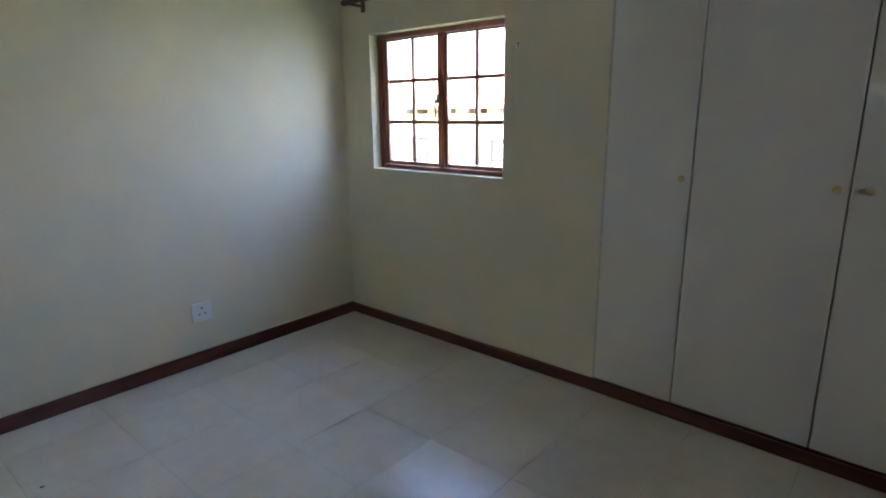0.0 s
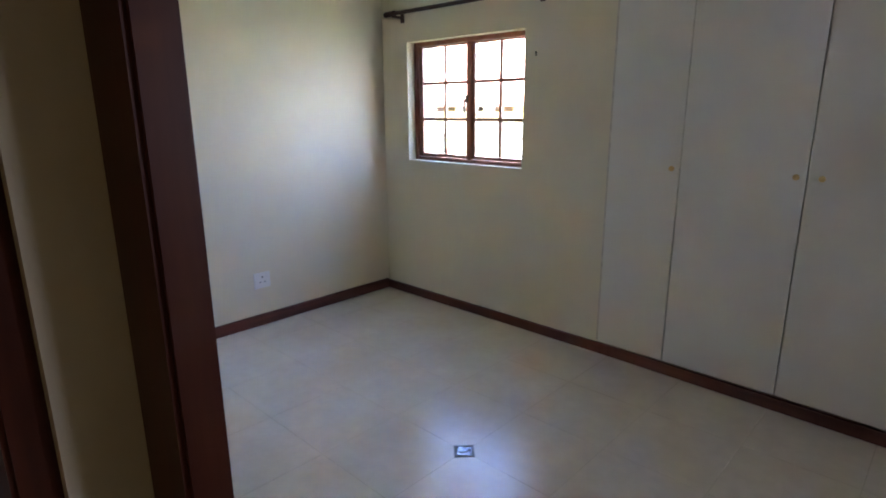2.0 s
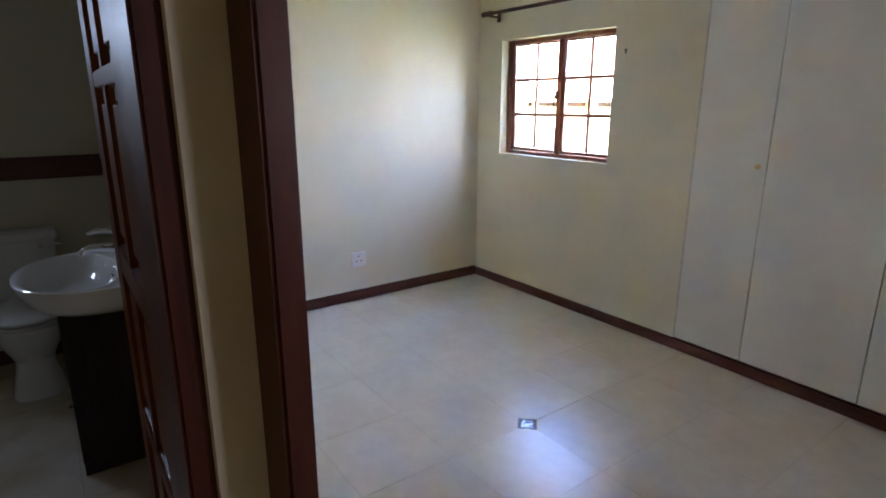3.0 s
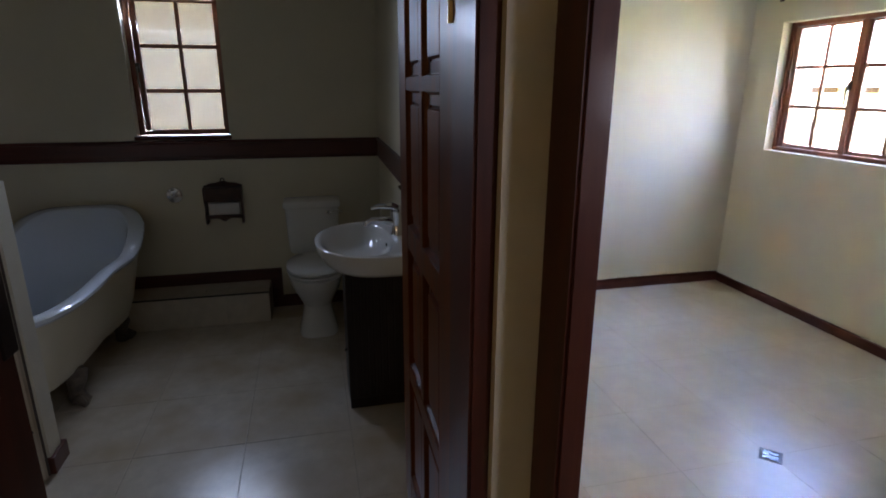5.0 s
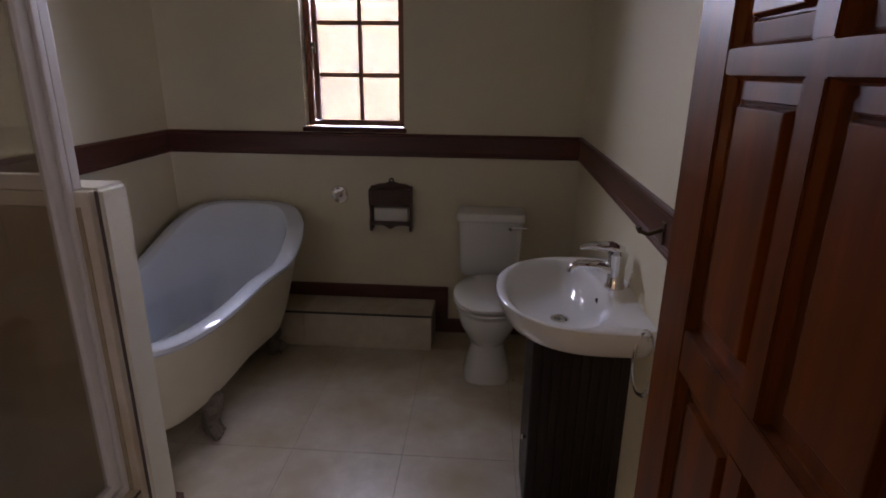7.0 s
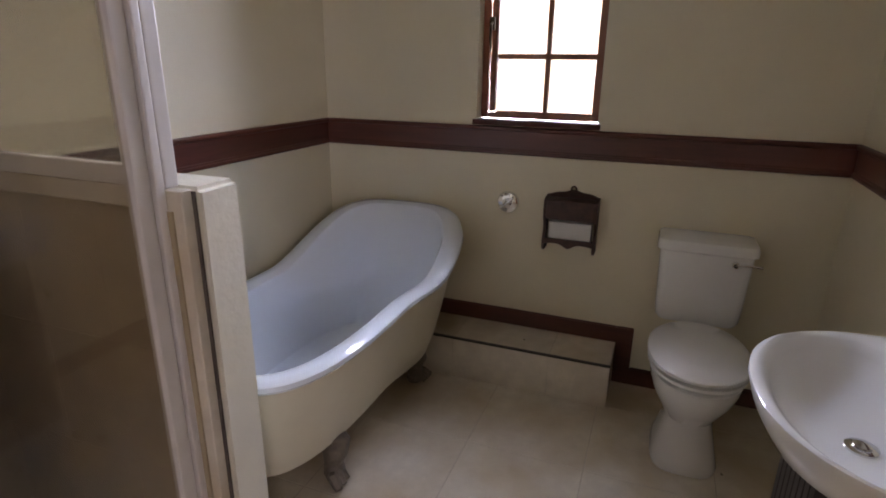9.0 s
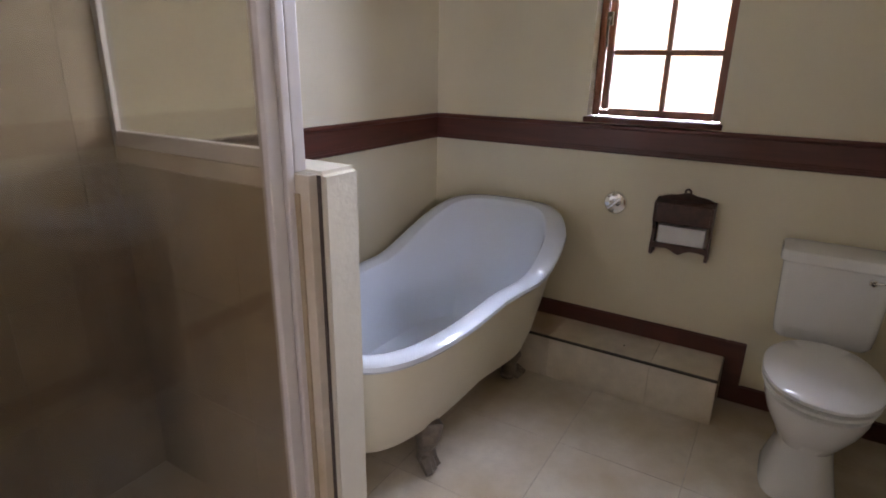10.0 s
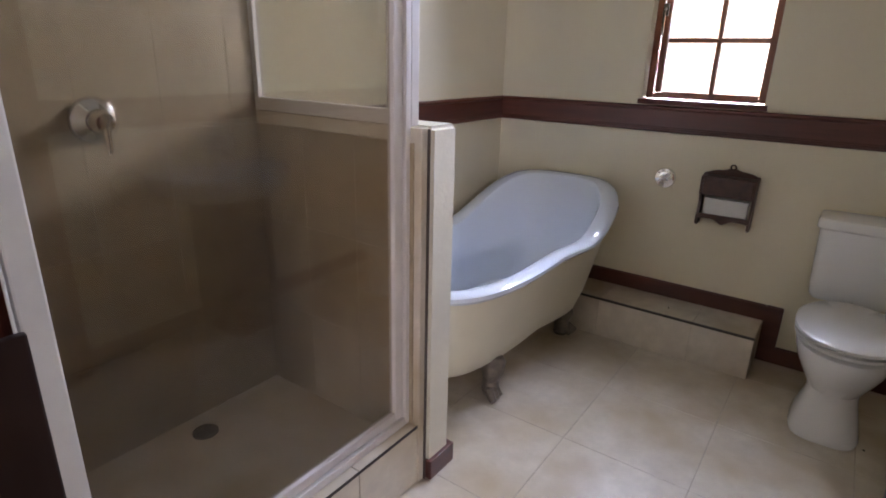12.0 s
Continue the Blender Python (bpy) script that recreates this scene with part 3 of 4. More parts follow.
part("body", lathe([(0.03, 0.028), (0.030, 0.06), (0.024, 0.072), (0.008, 0.076)], 28, "y"), chrome, mixer, smooth=True)
part("lever", tube([(0, 0.060, 0.0), (0.0, 0.068, -0.03), (0.0, 0.070, -0.082)], [0.014, 0.011, 0.007], 12), chrome, mixer, "chrome lever", True)

# ---- bathroom ledge ----
ledge = empty("tiled_ledge", "low beige tiled ledge along the wall", "ledge", kind="structure")
LX = -3.022
part("core", box(WX, LX - 0.008, LY, -0.978, 0, 0.196), grout, ledge)
ys = [-0.970, -1.235, -1.69, -2.145, -2.47]
for a, b in zip(ys, ys[1:]):
    part("tile", box(LX - 0.008, LX, b + 0.0007, a - 0.0007, 0.001, 0.198, 0.0006, 1), bath_tile, ledge)
    part("tile", box(WX + 0.002, LX - 0.014, b + 0.0007, a - 0.0007, 0.197, 0.2055, 0.0006, 1), bath_tile, ledge)
part("tile", box(WX + 0.018, LX - 0.009, -0.977, -0.970, 0.001, 0.198, 0.001, 1), bath_tile, ledge)
part("edge_trim", box(LX - 0.0135, LX - 0.0005, LY, -0.969, 0.1985, 0.2065), black_wood, ledge, "dark edge trim")

# ---- bath ----
def bath_ring(near, far, wide, dz=0.0, z=None, follow=0.0):
    """One oval of the tub: shares of the length towards either end and of the width; z with follow: how far it takes part in the rise of the rim."""
    pts = []
    N = 84
    for i in range(N):
        a = 2 * math.pi * i / N
        c, s = math.cos(a), math.sin(a)
        e = 3.2 if c > 0 else 2.8
        u = math.copysign(abs(c) ** (2 / e), c)
        v = math.copysign(abs(s) ** (2 / e), s)
        x = (0.69 * near if c > 0 else 0.715 * far) * u
        flare = 0.28 * min(1, 1.6 * abs(c)) if c < 0 else 0
        if s < 0:
            flare = 0.22 if c < 0 else 0.22 * (1 - c * c)
        y = 0.328 * wide * v * (1 + flare) + (0.016 * min(1, -1.6 * c) if c < 0 else 0)
        k = min(1, max(0, (-0.70 * u - (0.22 if s >= 0 else 0.22 - 0.14 * abs(v))) / (0.47 if s >= 0 else 0.47 + 0.12 * abs(v))))
        h = 0.562 + 0.215 * k * k * (3 - 2 * k) - 0.016 * max(0, u)
        pts.append((x, y, h + dz if z is None else z + (h - 0.562) * follow))
    return pts


bath = empty("bathtub", "freestanding slipper bathtub, cream outside and white inside, on claw feet", "bathtub", (-2.548, -2.028, 0))
outer = [bath_ring(0.78, 0.50, 0.50, z=0.150), bath_ring(0.86, 0.58, 0.60, z=0.155), bath_ring(0.905, 0.65, 0.69, z=0.182, follow=0.02), bath_ring(0.925, 0.73, 0.765, z=0.26, follow=0.12), bath_ring(0.94, 0.81, 0.83, z=0.36, follow=0.35), bath_ring(0.95, 0.89, 0.89, z=0.46, follow=0.65), bath_ring(0.955, 0.945, 0.91, z=0.535, follow=0.97)]
part("shell", loft(outer, True, False), bath_cream, bath, "cream painted shell", True)
inner = [bath_ring(0.94, 0.93, 0.895, -0.022), bath_ring(0.985, 0.985, 0.965, -0.028), bath_ring(1.0, 1.0, 1.0, -0.015), bath_ring(0.998, 0.998, 0.996, 0.0), bath_ring(0.975, 0.975, 0.955, 0.011), bath_ring(0.932, 0.932, 0.850, 0.012), bath_ring(0.900, 0.895, 0.785, 0.003), bath_ring(0.884, 0.875, 0.765, -0.02),
         bath_ring(0.88, 0.82, 0.765, z=0.42, follow=0.55), bath_ring(0.865, 0.75, 0.75, z=0.29, follow=0.2), bath_ring(0.80, 0.66, 0.66, z=0.205, follow=0.05), bath_ring(0.68, 0.55, 0.50, z=0.178), bath_ring(0.3, 0.25, 0.25, z=0.172)]
part("rim_and_bowl", loft(inner, False, True), enamel, bath, "glossy white enamel inside and rolled rim", True)


def claw_foot(x, y, sx, sy):
    leg = tube([(x - sx * 0.012, y - sy * 0.004, 0.152), (x - sx * 0.0, y + sy * 0.012, 0.148), (x + sx * 0.008, y + sy * 0.018, 0.125), (x, y + sy * 0.005, 0.075), (x + sx * 0.008, y + sy * 0.012, 0.035)], [0.056, 0.060, 0.046, 0.035, 0.040], 12)
    pieces = [leg]
    for k in (-1, 0, 1):
        pieces.append(tube([(x, y, 0.04), (x + sx * 0.024 + k * 0.020, y + sy * 0.034 - abs(k) * 0.004 * sy, 0.038), (x + sx * 0.036 + k * 0.028, y + sy * 0.062, 0.014)], [0.023, 0.023, 0.014], 8))
    pieces.append(lathe([(0.012, 0.0), (0.034, 0.008), (0.038, 0.022), (0.024, 0.036), (0.01, 0.04)], 14, centre=(x, y + sy * 0.008, 0)))
    return merge(*pieces)


for x, sx in ((0.345, 1), (-0.365, -1)):
    for y, sy in ((0.182, 1), (-0.182, -1)):
        part("claw_foot", claw_foot(x, y, sx, sy), iron, bath, "dark cast-iron claw foot", True)

# ---- bath wall tap ----
tap = empty("wall_tap", "round chrome wall-mounted bath tap", "tap", (WX, -1.518, 0.823))
part("plate", lathe([(0.05, 0.0), (0.052, 0.006), (0.046, 0.016), (0.03, 0.022)], 32, "x"), chrome, tap, smooth=True)
part("hub", lathe([(0.022, 0.02), (0.022, 0.042), (0.012, 0.048)], 20, "x"), chrome, tap, smooth=True)
part("lever", tube([(0.04, -0.022, -0.02), (0.05, 0.005, 0.006), (0.05, 0.032, 0.034)], [0.009, 0.008, 0.006], 10), chrome, tap, "chrome lever", True)

# ---- paper rack ----
rack = empty("wall_rack", "small dark carved wooden wall rack", "rack", (WX, -1.219, 0.63))
W2 = 0.117
crest = [(-W2, 0.0), (W2, 0.0)] + [(W2 - 2 * W2 * i / 24, 0.245 + 0.018 * abs(math.sin(2 * math.pi * i / 24)) + 0.03 * math.exp(-((i - 12) / 3.0) ** 2)) for i in range(25)]
part("front_panel", box(0.072, 0.084, -W2 + 0.012, W2 - 0.012, 0.158, 0.238, 0.003), rack_wood, rack)
part("crest", prism([(u, v) for u, v in crest if v > 0.2] + [(-W2, 0.225), (W2, 0.225)], 0.010, lambda u, v, w: (0.002 + w, u, v)), rack_wood, rack, "scalloped top board")
part("top_shelf", box(0.0, 0.086, -W2 + 0.006, W2 - 0.006, 0.232, 0.242, 0.003), rack_wood, rack)
part("mid_shelf", box(0.0, 0.075, -W2 + 0.010, W2 - 0.010, 0.150, 0.159, 0.002), rack_wood, rack)
part("bottom_shelf", box(0.0, 0.07, -W2 + 0.010, W2 - 0.010, 0.038, 0.047, 0.002), rack_wood, rack)
scal = [(-W2 + 0.01, 0.062), (W2 - 0.01, 0.062)] + [(W2 - 0.01 - (2 * W2 - 0.02) * i / 20, 0.036 - 0.016 * math.exp(-((i - 10) / 2.6) ** 2) + 0.006 * abs(math.sin(math.pi * i / 10))) for i in range(21)]
part("bottom_apron", prism(scal, 0.010, lambda u, v, w: (0.068 + w, u, v)), rack_wood, rack, "scalloped lower apron")
for s in (-1, 1):
    sp = [(0.0, 0.0), (0.03, 0.006), (0.058, 0.0), (0.078, 0.012), (0.080, 0.05), (0.062, 0.085), (0.056, 0.115), (0.070, 0.145), (0.086, 0.16), (0.088, 0.238), (0.0, 0.25)]
    part("side_panel", prism(sp, 0.011, lambda u, v, w, s=s: (u, s * (W2 - w), v)), rack_wood, rack)
part("ring", tube([(0.016, 0.011 * math.cos(a), 0.283 + 0.011 * math.sin(a)) for a in (2 * math.pi * i / 14 for i in range(15))], 0.004, 6), rack_wood, rack)
solid("paper_towel", box(WX + 0.004, WX + 0.05, -1.219 - 0.095, -1.219 + 0.095, 0.678, 0.765, 0.004), paper, "stack of white folded paper in the wall rack", "paper")

# ---- toilet ----
def ellipse_ring(cx, cy, rx_front, rx_back, ry, z, n=40, e=2.2):
    pts = []
    for i in range(n):
        a = 2 * math.pi * i / n
        c, s = math.cos(a), math.sin(a)
        pts.append((cx + (rx_front if c > 0 else rx_back) * math.copysign(abs(c) ** (2 / e), c), cy + ry * math.copysign(abs(s) ** (2 / e), s), z))
    return pts


toilet = empty("toilet", "white ceramic toilet with a closed seat and a cistern", "toilet", (WX, -0.662, 0))
pan = [ellipse_ring(0.44, 0, 0.158, 0.19, 0.118, 0.0, e=3.4), ellipse_ring(0.44, 0, 0.160, 0.19, 0.121, 0.014, e=3.4), ellipse_ring(0.44, 0, 0.150, 0.185, 0.112, 0.045, e=3.2), ellipse_ring(0.44, 0, 0.132, 0.17, 0.098, 0.11, e=2.8), ellipse_ring(0.44, 0, 0.120, 0.165, 0.089, 0.155, e=2.6), ellipse_ring(0.44, 0, 0.122, 0.17, 0.090, 0.19),
       ellipse_ring(0.44, 0, 0.168, 0.2, 0.118, 0.245), ellipse_ring(0.44, 0, 0.215, 0.22, 0.146, 0.305), ellipse_ring(0.44, 0, 0.240, 0.235, 0.160, 0.355), ellipse_ring(0.44, 0, 0.246, 0.243, 0.165, 0.385), ellipse_ring(0.44, 0, 0.232, 0.232, 0.152, 0.395), ellipse_ring(0.44, 0, 0.1, 0.1, 0.08, 0.395)]
part("pan", loft(pan), ceramic, toilet, smooth=True)
part("pan_back", box(0.14, 0.30, -0.10, 0.10, 0.16, 0.398, 0.03, 4), ceramic, toilet, smooth=True)
seat = [ellipse_ring(0.44, 0, 0.243, 0.222, 0.165, 0.4035), ellipse_ring(0.44, 0, 0.254, 0.23, 0.174, 0.407), ellipse_ring(0.44, 0, 0.254, 0.23, 0.174, 0.416), ellipse_ring(0.44, 0, 0.236, 0.215, 0.158, 0.4195)]
part("seat", loft(seat), seat_plastic, toilet, "white plastic seat", True)
lid = [ellipse_ring(0.44, 0, 0.228, 0.21, 0.150, 0.4190), ellipse_ring(0.44, 0, 0.230, 0.21, 0.152, 0.4255), ellipse_ring(0.44, 0, 0.250, 0.232, 0.172, 0.4265), ellipse_ring(0.44, 0, 0.256, 0.236, 0.177, 0.431), ellipse_ring(0.44, 0, 0.255, 0.236, 0.176, 0.441), ellipse_ring(0.44, 0, 0.243, 0.228, 0.164, 0.450), ellipse_ring(0.44, 0, 0.14, 0.14, 0.09, 0.455)]
part("lid", loft(lid), seat_plastic, toilet, "closed white plastic lid", True)
def rr(x0, x1, hw, z, r=0.03):
    pts = []
    for cx, cy, a0 in ((x1 - r, hw - r, 0), (x0 + r, hw - r, 90), (x0 + r, -hw + r, 180), (x1 - r, -hw + r, 270)):
        for k in range(6):
            a = radians(a0 + 18 * k)
            pts.append((cx + r * math.cos(a), cy + r * math.sin(a), z))
    return pts


cist = part("cistern", loft([rr(0.03, 0.165, 0.145, 0.425), rr(0.015, 0.178, 0.158, 0.445), rr(0.012, 0.183, 0.163, 0.50), rr(0.010, 0.196, 0.172, 0.735)]), ceramic, toilet, smooth=True)
part("cistern_lid", loft([rr(0.006, 0.202, 0.178, 0.735), rr(0.004, 0.208, 0.184, 0.742), rr(0.004, 0.208, 0.184, 0.768), rr(0.008, 0.202, 0.179, 0.780), rr(0.03, 0.17, 0.15, 0.786)]), ceramic, toilet, "ceramic cistern lid", True)
part("flush_lever", merge(lathe([(0.013, 0.194), (0.013, 0.210), (0.008, 0.214)], 16, "x", (0, 0.105, 0.708)), tube([(0.208, 0.10, 0.708), (0.214, 0.14, 0.714), (0.216, 0.196, 0.712)], [0.006, 0.005, 0.006], 10)), chrome, cist, "small chrome flush lever", True)

# ---- vanity ----
vanity = empty("vanity_cabinet", "narrow dark slatted wooden cabinet under a basin", "cabinet", (-1.965, RY, 0))
vx, vd, vz = 0.128, 0.346, 0.69
part("body", box(-vx + 0.006, vx - 0.006, -vd + 0.006, -0.001, 0.0, vz), black_wood, vanity)
part("plinth", box(-vx + 0.002, vx - 0.002, -vd + 0.002, -0.0, 0.0, 0.05, 0.002), black_wood, vanity)
ns = 11
for k in range(ns):
    y0 = -vd + vd * k / ns
    for s in (-1, 1):
        part("slat", box(s * vx - 0.006, s * vx, y0 + 0.002, y0 + vd / ns - 0.002, 0.052, vz - 0.004, 0.0025, 1), black_wood, vanity) if s > 0 else part("slat", box(-vx, -vx + 0.006, y0 + 0.002, y0 + vd / ns - 0.002, 0.052, vz - 0.004, 0.0025, 1), black_wood, vanity)
for k in range(8):
    x0 = -vx + 2 * vx * k / 8
    part("slat", box(x0 + 0.002, x0 + 2 * vx / 8 - 0.002, -vd, -vd + 0.006, 0.052, vz - 0.004, 0.0025, 1), black_wood, vanity)
part("knob", lathe([(0.005, -vd - 0.0), (0.009, -vd - 0.012), (0.006, -vd - 0.018)], 12, "y", (0.09, 0, 0.30)), chrome, vanity, "small chrome knob", True)


def basin_ring(sx, front, back, z, e=2.3, cy=-0.15, n=64, back_e=7):
    """Rounded towards the room (-y), cut straight at the wall."""
    pts = []
    for i in range(n):
        a = 2 * math.pi * i / n
        c, s = math.cos(a), math.sin(a)
        x = sx * math.copysign(abs(c) ** (2 / e), c)
        y = cy + (front if s < 0 else back) * math.copysign(abs(s) ** (2 / (e if s < 0 else back_e)), s)
        pts.append((x, y, z))
    return pts


basin = empty("wash_basin", "white ceramic oval wash basin on a dark cabinet", "basin", (-1.945, RY, 0))
BZ = 0.828
bowl = [basin_ring(0.15, 0.19, 0.145, 0.688), basin_ring(0.24, 0.25, 0.147, 0.708), basin_ring(0.295, 0.285, 0.148, 0.74), basin_ring(0.322, 0.308, 0.149, 0.785), basin_ring(0.332, 0.318, 0.149, BZ - 0.012), basin_ring(0.331, 0.317, 0.149, BZ - 0.003), basin_ring(0.325, 0.312, 0.148, BZ),
        *(basin_ring(sx, f, b, BZ - d, 2.15, -0.245, 64, 2.15) for sx, f, b, d in ((0.303, 0.205, 0.135, 0.001), (0.290, 0.194, 0.126, 0.008), (0.275, 0.180, 0.115, 0.028), (0.235, 0.148, 0.092, 0.068), (0.165, 0.10, 0.065, 0.100), (0.06, 0.045, 0.035, 0.113)))]
part("bowl", loft(bowl), ceramic, basin, smooth=True)
part("waste", merge(lathe([(0.030, 0.0), (0.030, 0.005), (0.022, 0.007)], 24, centre=(0, -0.255, BZ - 0.1135)), lathe([(0.016, 0.004), (0.018, 0.012), (0.006, 0.016)], 20, centre=(0, -0.255, BZ - 0.1135))), chrome, basin, "chrome plug waste", True)
MS = 1.22
mix = empty("basin_mixer", "chrome single-lever basin mixer tap", "tap", (-1.965, RY - 0.082, BZ))
part("body", lathe([(0.027, 0.0), (0.027, 0.006), (0.023, 0.012), (0.022, 0.055), (0.026, 0.075), (0.027, 0.095), (0.018, 0.104)], 24), chrome, mix, smooth=True)
part("spout", tube([(0, 0.0, 0.045), (0, -0.05, 0.060), (0, -0.10, 0.062), (0, -0.118, 0.050), (0, -0.12, 0.040)], [0.017, 0.016, 0.013, 0.012, 0.011], 14), chrome, mix, "curved chrome spout", True)
part("lever", tube([(0, 0.008, 0.098), (0, -0.02, 0.114), (0, -0.075, 0.116), (0, -0.10, 0.108)], [0.018, 0.015, 0.010, 0.006], 12), chrome, mix, "chrome lever", True)
part("pop_up_rod", merge(tube([(0, 0.036, 0.0), (0, 0.044, 0.05)], 0.0028, 8), lathe([(0.004, 0.045), (0.006, 0.051), (0.003, 0.057)], 10, centre=(0, 0.045, 0))), chrome, mix)
mix.scale = (MS, MS, MS)
part("overflow", lathe([(0.012, 0.0), (0.012, 0.004), (0.008, 0.005)], 16, "y", (0, -0.1415, BZ - 0.045)), dark_gap, basin, "dark overflow hole")

# ---- hook on the rail ----
rhook = empty("robe_hook", "dark bronze robe hook on the dado rail", "hook", (-1.66, ry(-1.66) - 0.011, 1.10))
part("plate", box(-0.012, 0.012, -0.005, 0.0, -0.03, 0.03, 0.002), bronze, rhook)
part("arm", tube([(0, -0.003, 0.01), (0, -0.04, -0.004), (0, -0.062, 0.004), (0, -0.066, 0.016)], [0.006, 0.0055, 0.006, 0.009], 10), bronze, rhook, smooth=True)

# ---- scraps on the floor ----
for x, y, z, l, a in ((-2.478, 0.363, 0.0, 0.016, 70), (-2.748, -0.525, 0.0, 0.010, 20), (-3.13, -1.37, 0.2055, 0.008, 40)):
    solid("scrap", box(-l / 2, l / 2, -0.003, 0.003, 0.0, 0.003, 0.001, 1), dark_gap, "tiny dark scrap lying on the tiles", "scrap").matrix_basis = pose(x, y, z, 0, 0, a)

# ---- towel ring ----
ring = empty("towel_ring", "chrome towel ring on the wall beside the basin", "towel ring", (-1.545, ry(-1.545), 0.86))
part("mount", lathe([(0.024, 0.0), (0.024, -0.006), (0.012, -0.012), (0.010, -0.04), (0.014, -0.05)], 20, "y"), chrome, ring, smooth=True)
part("ring", tube([(0.082 * math.sin(a), -0.042 - 0.01 * (1 - math.cos(a)), -0.078 + 0.082 * math.cos(a)) for a in (2 * math.pi * i / 28 for i in range(29))], 0.0055, 8), chrome, ring, smooth=True)

# ---- outside ----
solid("ground", box(-300, 300, -300, 300, -3.2, -2.9), grass, "green lawn below the windows", "ground", "structure")
house = empty("house", "neighbouring cream plastered house with a tiled roof", "house", (-9.5, 10.9, -2.9))
part("wall", box(-7, 9, 0, 7, 0, 4.42), ext_wall, house)
part("moulding", box(-7.05, 9.05, -0.05, 0.0, 3.72, 3.80, 0.015), ext_trim, house, "pale moulded string course")
part("moulding", box(-7.05, 9.05, -0.03, 0.0, 3.93, 4.00, 0.01), ext_trim, house)
roof = part("roof", loft([[(-7.6, -0.75, 4.40), (9.6, -0.75, 4.40), (9.6, 3.5, 6.5), (-7.6, 3.5, 6.5)], [(-7.6, -0.75, 4.47), (9.6, -0.75, 4.47), (9.6, 3.5, 6.58), (-7.6, 3.5, 6.58)]]), roof_tile, house)
part("roof", loft([[(-7.6, 7.75, 4.40), (9.6, 7.75, 4.40), (9.6, 3.5, 6.5), (-7.6, 3.5, 6.5)], [(-7.6, 7.75, 4.47), (9.6, 7.75, 4.47), (9.6, 3.5, 6.58), (-7.6, 3.5, 6.58)]]), roof_tile, house)
for k in range(18):
    part("rafter_end", box(-7.2 + 0.95 * k, -7.1 + 0.95 * k, -0.7, 0.0, 4.28, 4.40, 0.01), rack_wood, house)


def far_window(x0, x1, z0, z1):
    w = empty("window", "", "")
    w.parent = house
    part("frame", boxes((x0, x0 + 0.08, -0.03, 0.06, z0, z1), (x1 - 0.08, x1, -0.03, 0.06, z0, z1), (x0 + 0.08, x1 - 0.08, -0.03, 0.06, z1 - 0.08, z1), (x0 + 0.08, x1 - 0.08, -0.03, 0.06, z0, z0 + 0.08), ((x0 + x1) / 2 - 0.05, (x0 + x1) / 2 + 0.05, -0.03, 0.06, z0 + 0.08, z1 - 0.08)), rack_wood, w)
    for xa, xb in ((x0 + 0.08, (x0 + x1) / 2 - 0.05), ((x0 + x1) / 2 + 0.05, x1 - 0.08)):
        part("bars", boxes(((xa + xb) / 2 - 0.02, (xa + xb) / 2 + 0.02, -0.02, 0.0, z0 + 0.08, z1 - 0.08), (xa, xb, -0.018, 0.0, (z0 + z1) / 2 - 0.02, (z0 + z1) / 2 + 0.02)), rack_wood, w)
        part("pane", box(xa, xb, -0.008, -0.004, z0 + 0.08, z1 - 0.08), steel, w)


# Inferred wall, not seen itself; height chosen so its yellow fills the panes.
pane_tint_wall = empty("pane_tint_wall", "unseen tall yellow plastered wall that tints the bathroom window", "wall", (-9.5, 0, -2.9))
part("wall", box(-0.2, 0.0, -9, 7, 0, 6.3), ext_wall, pane_tint_wall)
part("coping", box(-0.26, 0.06, -9.05, 7.05, 6.3, 6.38, 0.015), ext_trim, pane_tint_wall, "pale moulded coping")
far_window(-1.55, -0.42, 2.72, 3.68)
far_window(1.55, 2.65, 2.72, 3.68)


# ---- floor tiles, last ----
def tile_field(xs, ys, clip_to, z=0.0, mat=tile_mat, joint=0.0015, cut=None):
    cache = {}
    for a, b in zip(xs, xs[1:]):
        for c, d in zip(ys, ys[1:]):
            for x0, x1, y0, y1 in clip_to:
                p0, p1, q0, q1 = max(a, x0) + joint, min(b, x1) - joint, max(c, y0) + joint, min(d, y1) - joint
                if p1 - p0 < 0.01 or q1 - q0 < 0.01:
                    continue
                if cut and any(abs(px - cut[0]) < 0.02 and abs(py - cut[1]) < 0.02 for px in (p0, p1) for py in (q0, q1)):
                    k = 0.064
                    pts = []
                    for px, py in ((p0, q0), (p1, q0), (p1, q1), (p0, q1)):
                        if abs(px - cut[0]) < 0.02 and abs(py - cut[1]) < 0.02:
                            ix, iy = (k if px == p0 else -k), (k if py == q0 else -k)
                            two = [(px + ix, py), (px, py + iy)]
                            pts += two if (px == p0) != (py == q0) else two[::-1]
                        else:
                            pts.append((px, py))
                    me = mesh_of("tile", loft([[(u, v, z - 0.008) for u, v in pts], [(u, v, z) for u, v in pts]]), mat)
                    place = (0, 0, 0)
                else:
                    key = (round(p1 - p0, 4), round(q1 - q0, 4))
                    if key not in cache:
                        cache[key] = mesh_of("tile", box(0, p1 - p0, 0, q1 - q0, z - 0.008, z, 0.0012, 1), mat)
                    me, place = cache[key], (p0, q0, 0)
                ob = new("tile", me)
                ob.parent = floor
                ob.location = place


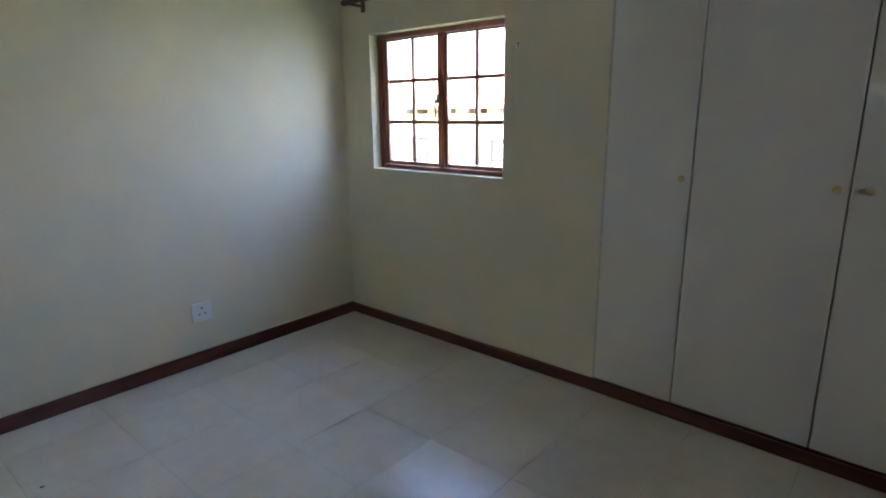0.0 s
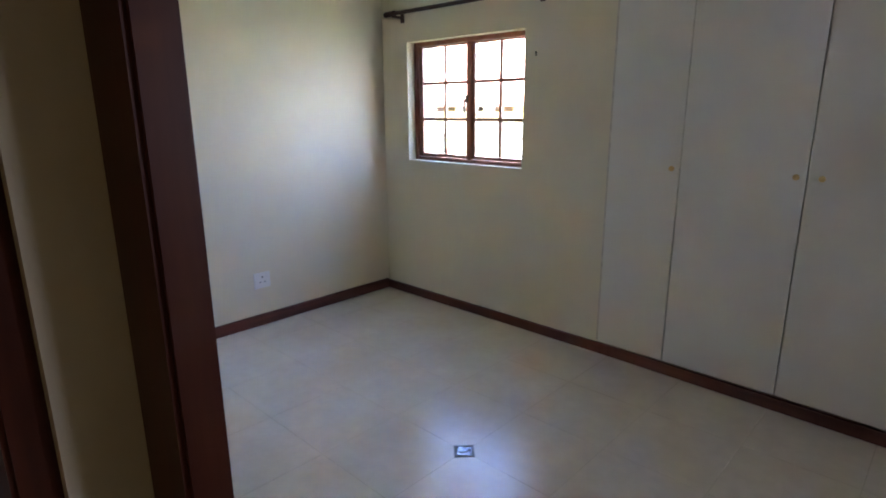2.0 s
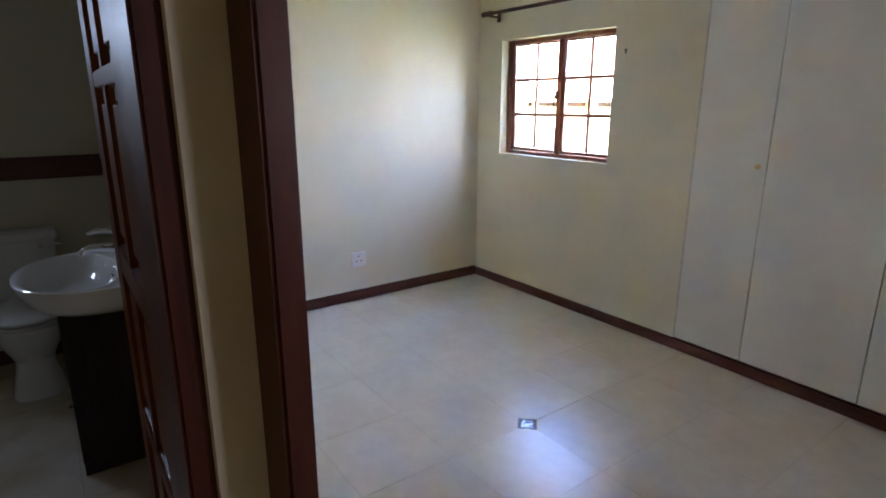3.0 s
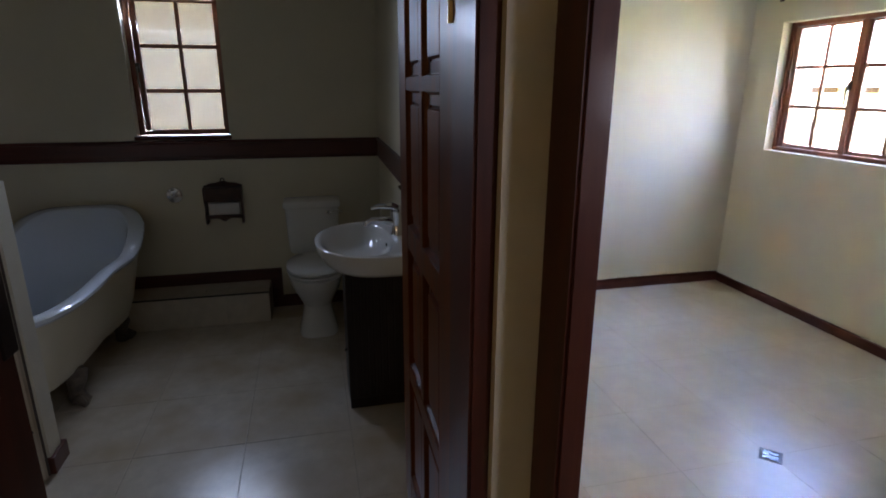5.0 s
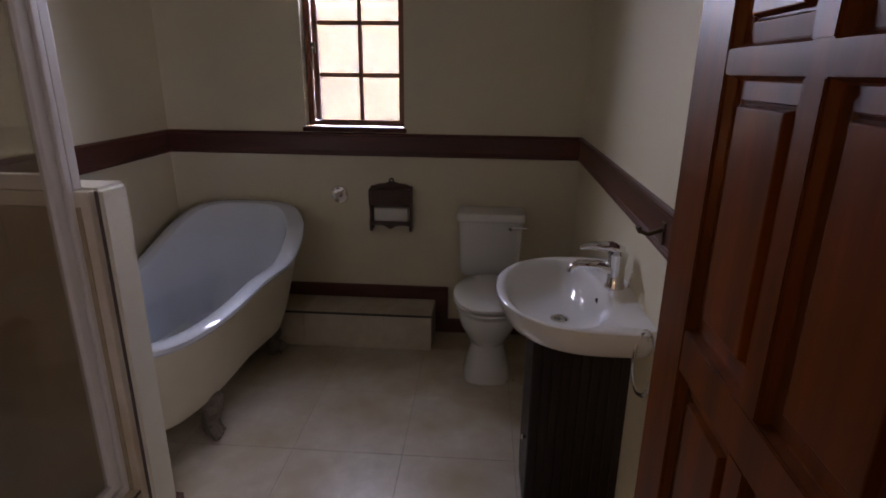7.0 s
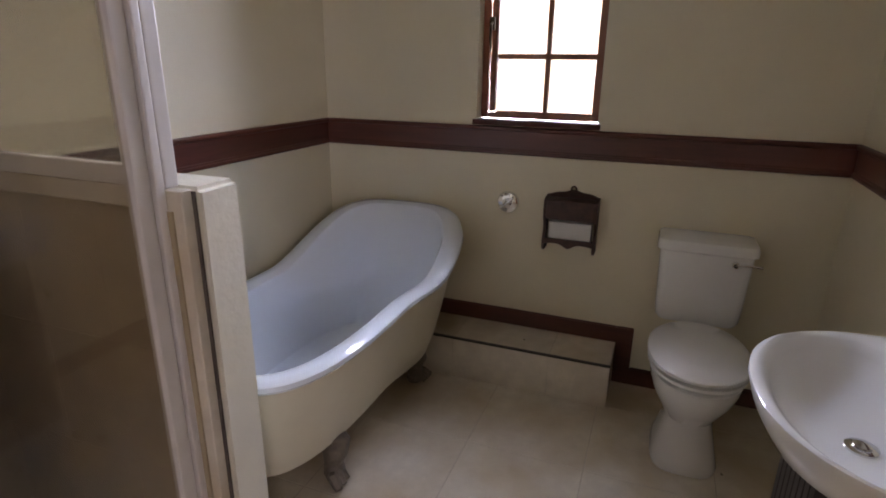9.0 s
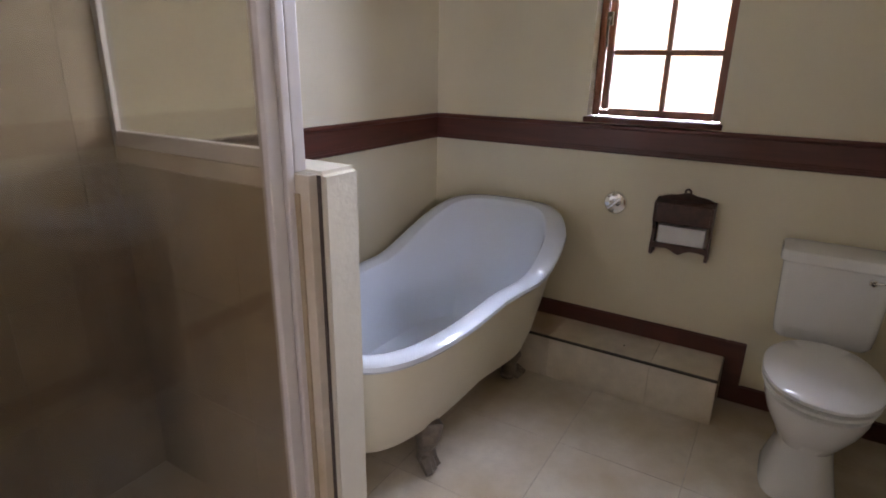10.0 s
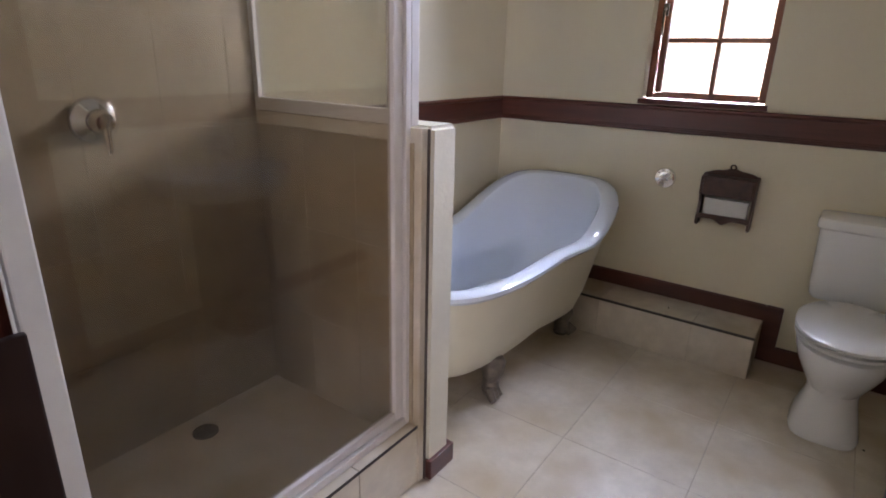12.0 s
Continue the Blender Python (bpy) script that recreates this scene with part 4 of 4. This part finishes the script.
INS = (-1.072, 1.176)
T = 0.435
tile_field([INS[0] + T * k for k in range(-5, 8)], [INS[1] + T * k for k in range(-4, 5)], [(BX, 1.6, -0.15, BY), (-0.24, 0.6, -0.21, -0.15), (BX, -0.24, -0.15, -0.15)], cut=INS)
T2 = 0.456
tile_field([-1.668 + T2 * k for k in range(-4, 5)], [-1.006 + T2 * k for k in range(-5, 3)], [(WX, IX, LY, RY)], mat=bath_tile, joint=0.0014)
tile_field([-1.668 + T2 * k for k in range(2, 9)], [-1.006 + T2 * k for k in range(-4, 3)], [(IX, 1.6, LY, -0.21)], mat=bath_tile, joint=0.0014)
ins = empty("tile_insert", "small diamond floor inlay of dark glass with a pale border", "tile", (INS[0], INS[1], 0), rz=45)
h = 0.043
part("border", loft([[(-h, -h, -0.006), (h, -h, -0.006), (h, h, -0.006), (-h, h, -0.006)], [(-h, -h, 0.0005), (h, -h, 0.0005), (h, h, 0.0005), (-h, h, 0.0005)]]), insert_border, ins)
part("glass", box(-0.031, 0.031, -0.031, 0.031, -0.002, 0.0015, 0.001), insert_glass, ins)

# ---- shower tiles ----
sw = empty("wall_shower_tiles", "beige wall tiles in the shower", "tiles", kind="structure")
part("bed", boxes((-1.598, -0.60, SY, SY + 0.0076, 0.09, 2.13)), grout, sw)
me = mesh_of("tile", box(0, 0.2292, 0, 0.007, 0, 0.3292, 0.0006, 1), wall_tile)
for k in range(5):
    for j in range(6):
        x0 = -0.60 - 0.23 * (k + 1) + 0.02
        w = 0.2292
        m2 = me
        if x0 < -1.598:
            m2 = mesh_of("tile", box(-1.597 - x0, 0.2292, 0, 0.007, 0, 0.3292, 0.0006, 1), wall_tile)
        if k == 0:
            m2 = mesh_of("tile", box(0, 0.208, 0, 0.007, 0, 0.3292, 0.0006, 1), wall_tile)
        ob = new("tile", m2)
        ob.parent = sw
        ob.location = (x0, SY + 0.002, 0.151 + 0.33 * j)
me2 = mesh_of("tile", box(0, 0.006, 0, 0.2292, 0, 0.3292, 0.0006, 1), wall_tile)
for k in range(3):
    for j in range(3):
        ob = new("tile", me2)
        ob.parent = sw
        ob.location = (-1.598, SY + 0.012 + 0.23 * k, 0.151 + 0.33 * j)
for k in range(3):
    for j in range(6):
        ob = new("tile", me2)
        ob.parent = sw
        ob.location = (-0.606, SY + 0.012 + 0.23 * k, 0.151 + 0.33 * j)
